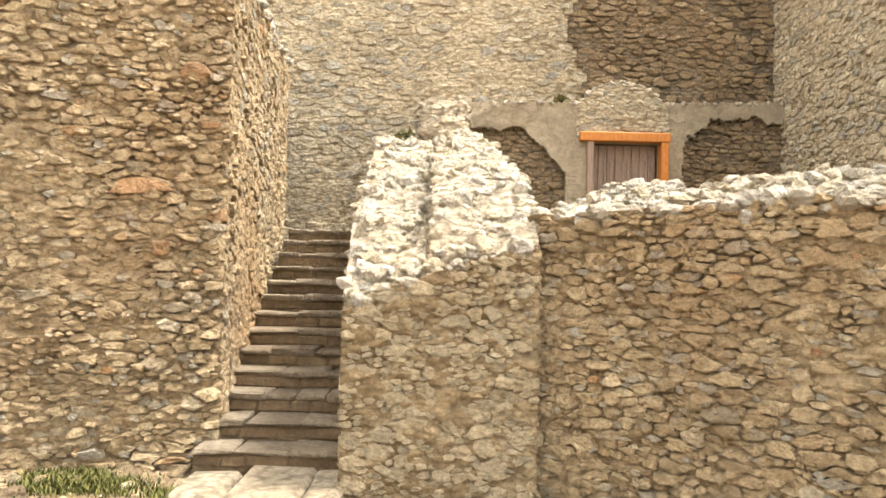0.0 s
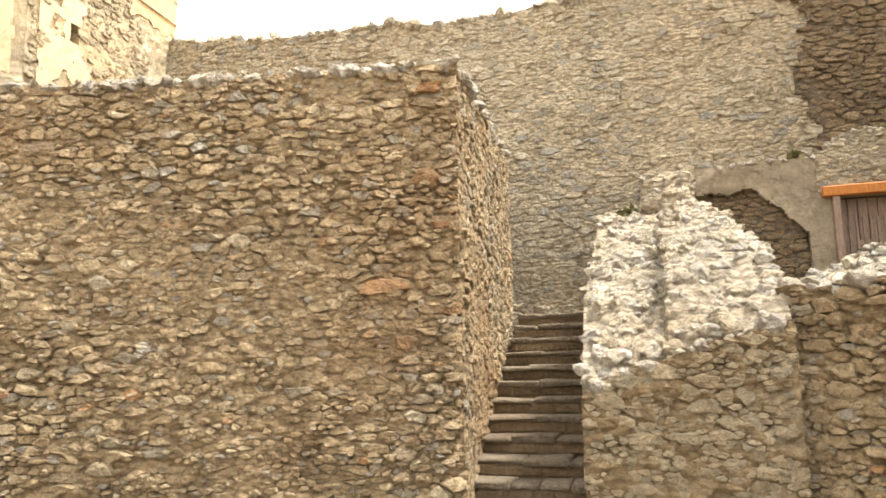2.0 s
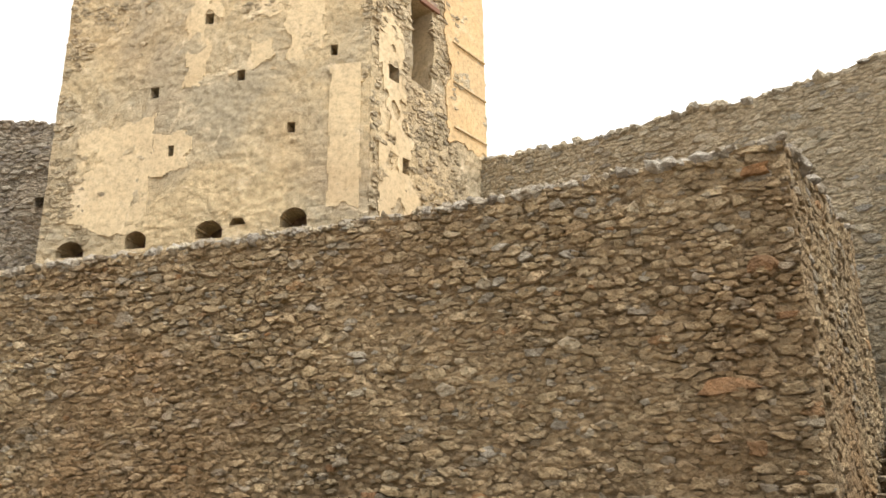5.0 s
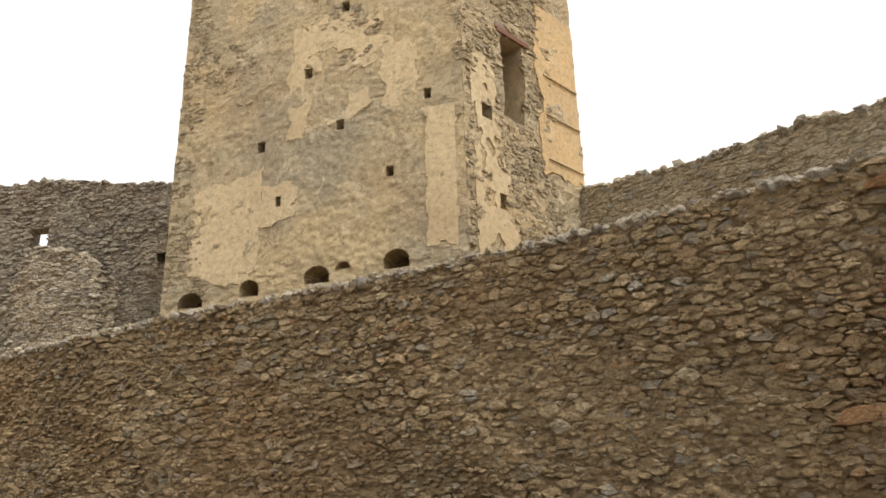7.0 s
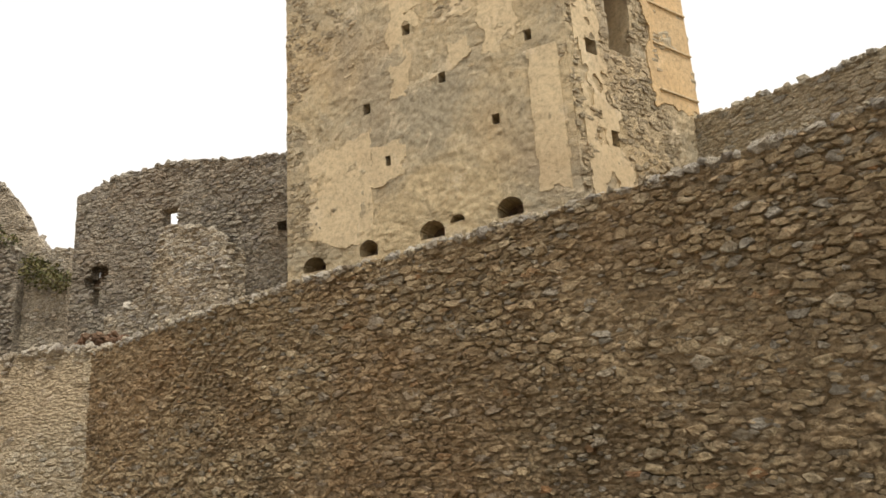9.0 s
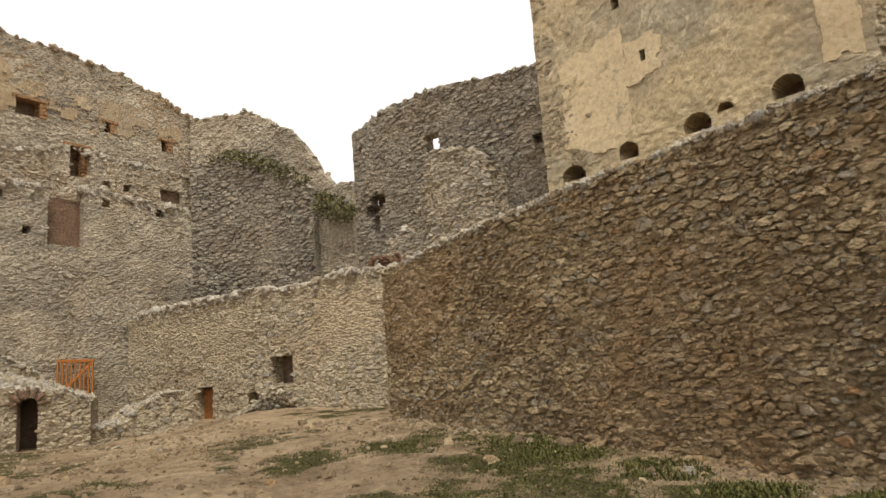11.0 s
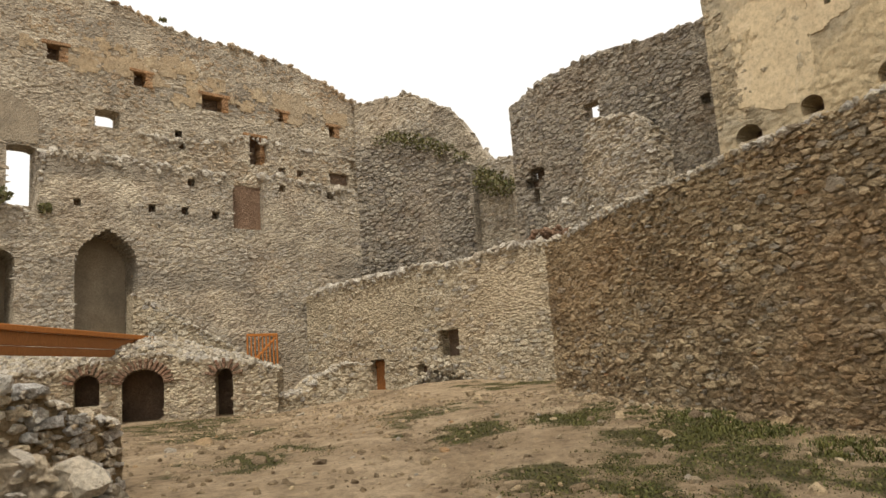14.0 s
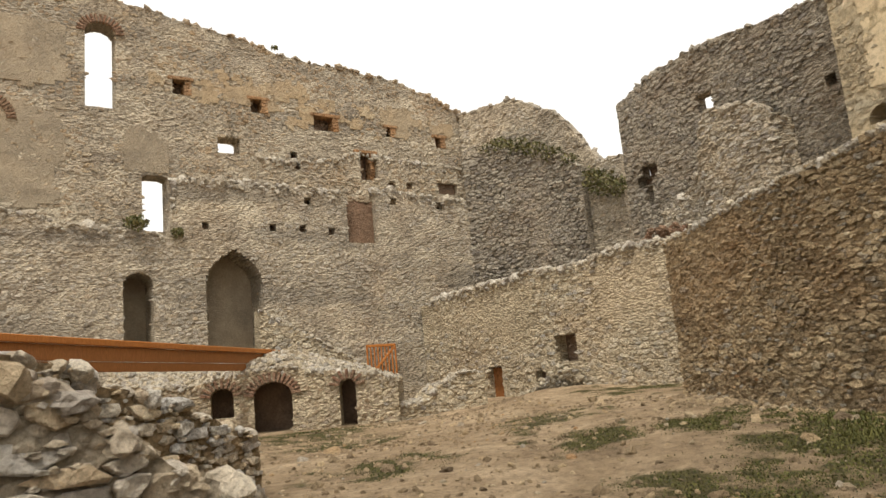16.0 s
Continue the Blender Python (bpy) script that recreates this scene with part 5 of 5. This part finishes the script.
# ---------------------------------------------------------------- timber things
def plank_between(a, b, w, h, mat, parent, name):
    a, b = Vector(a), Vector(b)
    bm = box(bmesh.new(), (0, -w / 2, -h / 2), ((b - a).length, w / 2, h / 2), 0.012)
    q = (b - a).to_track_quat("X", "Z").to_matrix().to_4x4()
    q.translation = a
    bmesh.ops.transform(bm, matrix=q, verts=bm.verts)
    return part(name, bm, mat, parent)


walkway = tagged(new("timber_walkway"), "orange-brown timber walkway edge on posts", "walkway")
W0, W1 = Vector((-10.9, -9.95, 3.02)), Vector((-23.4, -10.1, 3.02))
plank_between(W0, W1, 0.12, 0.13, WOOD_ORANGE, walkway, "top_rail")
plank_between(W0 + Vector((0, -0.05, -0.22)), W1 + Vector((0, -0.05, -0.22)), 0.06, 0.3, WOOD_BROWN, walkway, "fascia_board")
plank_between(W0 + Vector((0, -0.08, -0.48)), W1 + Vector((0, -0.08, -0.48)), 0.06, 0.2, WOOD_BROWN, walkway, "fascia_board")
for k in (0.0, 0.22, 0.985):
    p = W0.lerp(W1, k)
    plank_between((p.x, p.y - 0.2, 0.0), (p.x, p.y - 0.2, p.z - 0.06), 0.14, 0.14, WOOD_BROWN, walkway, "post")


def build_gate():
    gate = tagged(new("timber_gate"), "orange timber slatted gate at the great wall", "gate")
    p0, p1 = LINE_F1.at(23.0) + 0.25 * LINE_F1.out(23.0), LINE_F1.at(24.2) + 0.25 * LINE_F1.out(24.2)
    for z in (3.15, 1.95):
        plank_between((*p0, z), (*p1, z), 0.06, 0.1, WOOD_ORANGE, gate, "rail")
    for i in range(9):
        p = p0 + (p1 - p0) * i / 8
        plank_between((*p, 0.4), (*p, 3.2), 0.05, 0.1 if i in (0, 8) else 0.06, WOOD_ORANGE, gate, "slat")
    plank_between((*p0, 2.0), (*p1, 3.1), 0.05, 0.08, WOOD_ORANGE, gate, "brace")


build_gate()
gd = tagged(new("plank_shutter"), "brown plank door in a small doorway", "door")
for i in range(4):
    a = LINE_B.at(3.85 + i * 0.17) - 0.3 * LINE_B.out(4)
    plank_between((*a, 0.5), (*a, 1.9), 0.16, 0.04, WOOD_BROWN, gd, "board")


# ---------------------------------------------------------------- plants
def leaf_mat(name, a, c):
    m, n, l, b = material(name, 0.7)
    geo = n.new("ShaderNodeNewGeometry")
    r = ramp(n, [(0, a), (1, c)])
    l.new(geo.outputs["Random Per Island"], r.inputs[0])
    l.new(r.outputs[0], b.inputs["Base Color"])
    return m


GRASS = leaf_mat("grass_blade", (0.03, 0.038, 0.008), (0.125, 0.115, 0.03))
SHRUB = leaf_mat("shrub_leaf", (0.05, 0.06, 0.018), (0.19, 0.165, 0.07))


def blades(name, label, spots, mat, seed, per, spread, tall, category="grass"):
    """Tufts of thin bent blades; spots: (x, y, radius, tufts)."""
    rng = np.random.default_rng(seed)
    V, F = [], []
    for x, y, r, count in spots:
        for _ in range(count):
            a, q = rng.uniform(0, 2 * np.pi), r * np.sqrt(rng.random())
            tx, ty = x + q * np.cos(a), y + q * np.sin(a)
            if name == "grass" and turf(tx, ty) < rng.uniform(0.05, 0.3):
                continue
            tz = ground_z(tx, ty) - 0.01
            for _ in range(per):
                b = rng.uniform(0, 2 * np.pi)
                h = tall * rng.uniform(0.4, 1.2)
                ox, oy = tx + rng.normal(0, spread), ty + rng.normal(0, spread)
                dx, dy = np.cos(b), np.sin(b)
                w = 0.006 + 0.006 * rng.random()
                bend = rng.uniform(0.2, 0.9) * h
                n = len(V)
                V += [(ox - dy * w, oy + dx * w, tz), (ox + dy * w, oy - dx * w, tz), (ox + dx * bend * 0.4 + dy * w * 0.7, oy + dy * bend * 0.4 - dx * w * 0.7, tz + h * 0.6),
                      (ox + dx * bend * 0.4 - dy * w * 0.7, oy + dy * bend * 0.4 + dx * w * 0.7, tz + h * 0.6), (ox + dx * bend, oy + dy * bend, tz + h)]
                F += [(n, n + 1, n + 2), (n, n + 2, n + 3), (n + 3, n + 2, n + 4)]
    tagged(new(name, quick_mesh(name, V, F, mat)), label, category, kind="stuff")


blades("grass", "patchy low grass on trodden earth", [(a, b, 1.25 * r, int(1100 * r * r / (1 if a > -13 else 2.2))) for a, b, r in GRASSY], GRASS, 61, 9, 0.1, 0.022)
blades("weeds", "green weeds at the foot of the wall", [(-3.0, 6.1, 0.3, 130), (-2.6, 6.05, 0.22, 50), (-2.05, 5.85, 0.15, 35), (-8.6, 3.6, 0.5, 200), (-9.9, 2.9, 0.6, 220), (-7.4, 3.9, 0.45, 260), (-6.3, 4.6, 0.4, 120), (-10.9, 2.6, 0.5, 150)], GRASS, 62, 9, 0.08, 0.055)

blades("weeds", "bushy green weeds at the corner of the courtyard wall", [(-3.05, 6.1, 0.32, 120), (-2.55, 6.05, 0.15, 30), (-2.1, 5.85, 0.12, 25)], GRASS, 63, 10, 0.08, 0.085)


def shrub(spots, seed):
    rng = np.random.default_rng(seed)
    for x, y, z, r, count in spots:
        V, F = [], []
        for _ in range(count):
            d = rng.normal(0, 1, 3)
            d *= r * rng.random() ** 0.4 / np.linalg.norm(d)
            c = np.array((x, y, z)) + d * (1, 1, 0.7)
            u, v = rng.normal(0, 1, 3), rng.normal(0, 1, 3)
            u, v = u / np.linalg.norm(u) * 0.09, v / np.linalg.norm(v) * 0.045
            n = len(V)
            V += [c - u, c + v, c + u, c - v]
            F += [(n, n + 1, n + 2), (n, n + 2, n + 3)]
        tagged(new("shrub", quick_mesh("shrub", V, F, SHRUB)), "scrubby green shrub rooted in the ruined masonry", "shrub", "wall shrubs")


g = lambda s, d, z: (*(LINE_G.at(s) + d * LINE_G.out(s)), z)
shrub([(*g(1.2, 0.3, 11.25), 0.45, 150), (*g(1.9, 0.3, 11.3), 0.55, 230), (*g(2.7, 0.35, 11.05), 0.6, 260), (*g(3.5, 0.35, 10.7), 0.55, 220), (*g(4.4, 0.35, 10.3), 0.5, 180), (*g(5.2, 0.35, 9.8), 0.4, 120),
       (*g(6.6, 0.3, 8.5), 0.75, 420), (*g(7.3, 0.2, 8.2), 0.55, 220), (*g(6.2, 0.3, 9.0), 0.4, 120), (*(LINE_F.at(15.0) + 0.6 * LINE_F.out(15)), 7.6, 0.4, 220), (*(LINE_F.at(16.3) + 0.6 * LINE_F.out(16)), 7.3, 0.25, 100),
       (*(LINE_F.at(20.3)), 14.95, 0.14, 40), (-0.6, 11.1, 3.75, 0.14, 45), (2.0, 12.7, 4.75, 0.12, 60)], 71)

# ---------------------------------------------------------------- loose stones on the ground
rng = np.random.default_rng(81)
st, foot = [], []
for _ in range(5200):
    x, y = rng.uniform(-24, -4), rng.uniform(-8, 5)
    s = LINE_A.s_of(x, y)
    if np.dot(np.array((x, y)) - LINE_A.at(s), LINE_A.out(s)) < 0.1:
        continue
    st.append(loose_stone(rng, (x, y, ground_z(x, y) + 0.005), 0.055 * np.exp(rng.normal(0, 0.55))))
for _ in range(1000):
    s = rng.uniform(0.2, LINE_A.long - 0.3)
    p = LINE_A.at(s) + LINE_A.out(s) * abs(rng.normal(0, 0.4))
    foot.append(loose_stone(rng, (p[0], p[1], ground_z(*p) - 0.005), 0.075 * np.exp(rng.normal(0, 0.5))))
lay(foot[::2], STONE_TAN, None, "fallen_stones", "tan fallen stones along the foot of the wall")
lay(foot[1::2], STONE_BROWN, None, "fallen_stones", "brown fallen stones along the foot of the wall")
lay(st[::3], STONE_TAN, None, "fallen_stones", "fallen stones and pebbles on the yard")
lay([q for k, q in enumerate(st) if k % 3], STONE_BROWN, None, "fallen_stones", "brown clods and pebbles on the yard")
pile = []
for _ in range(170):
    q = rng.uniform(5.9, 8.6)
    h = 0.75 * max(0, 1 - abs(q - 7.7) / 1.6) * rng.random()
    p = LINE_B.at(q) + LINE_B.out(q) * abs(rng.normal(0, 0.3))
    pile.append(loose_stone(rng, (p[0], p[1], ground_z(*p) + h), 0.2 * rng.uniform(0.6, 1.4)))
tiles = []
for _ in range(60):
    q = rng.uniform(10.7, 12.0)
    p = LINE_B.at(q) - LINE_B.out(q) * rng.uniform(0.2, 0.7)
    tiles.append(loose_stone(rng, (p[0], p[1], 4.92 + 0.42 * rng.random() ** 1.5), 0.24 * rng.uniform(0.6, 1.3)))
lay(tiles, BRICK_DULL, None, "brick_rubble", "heap of broken red bricks on the wall top")
lay(pile, STONE_PALE, None, "rubble_pile", "small rubble pile below the wall niche")
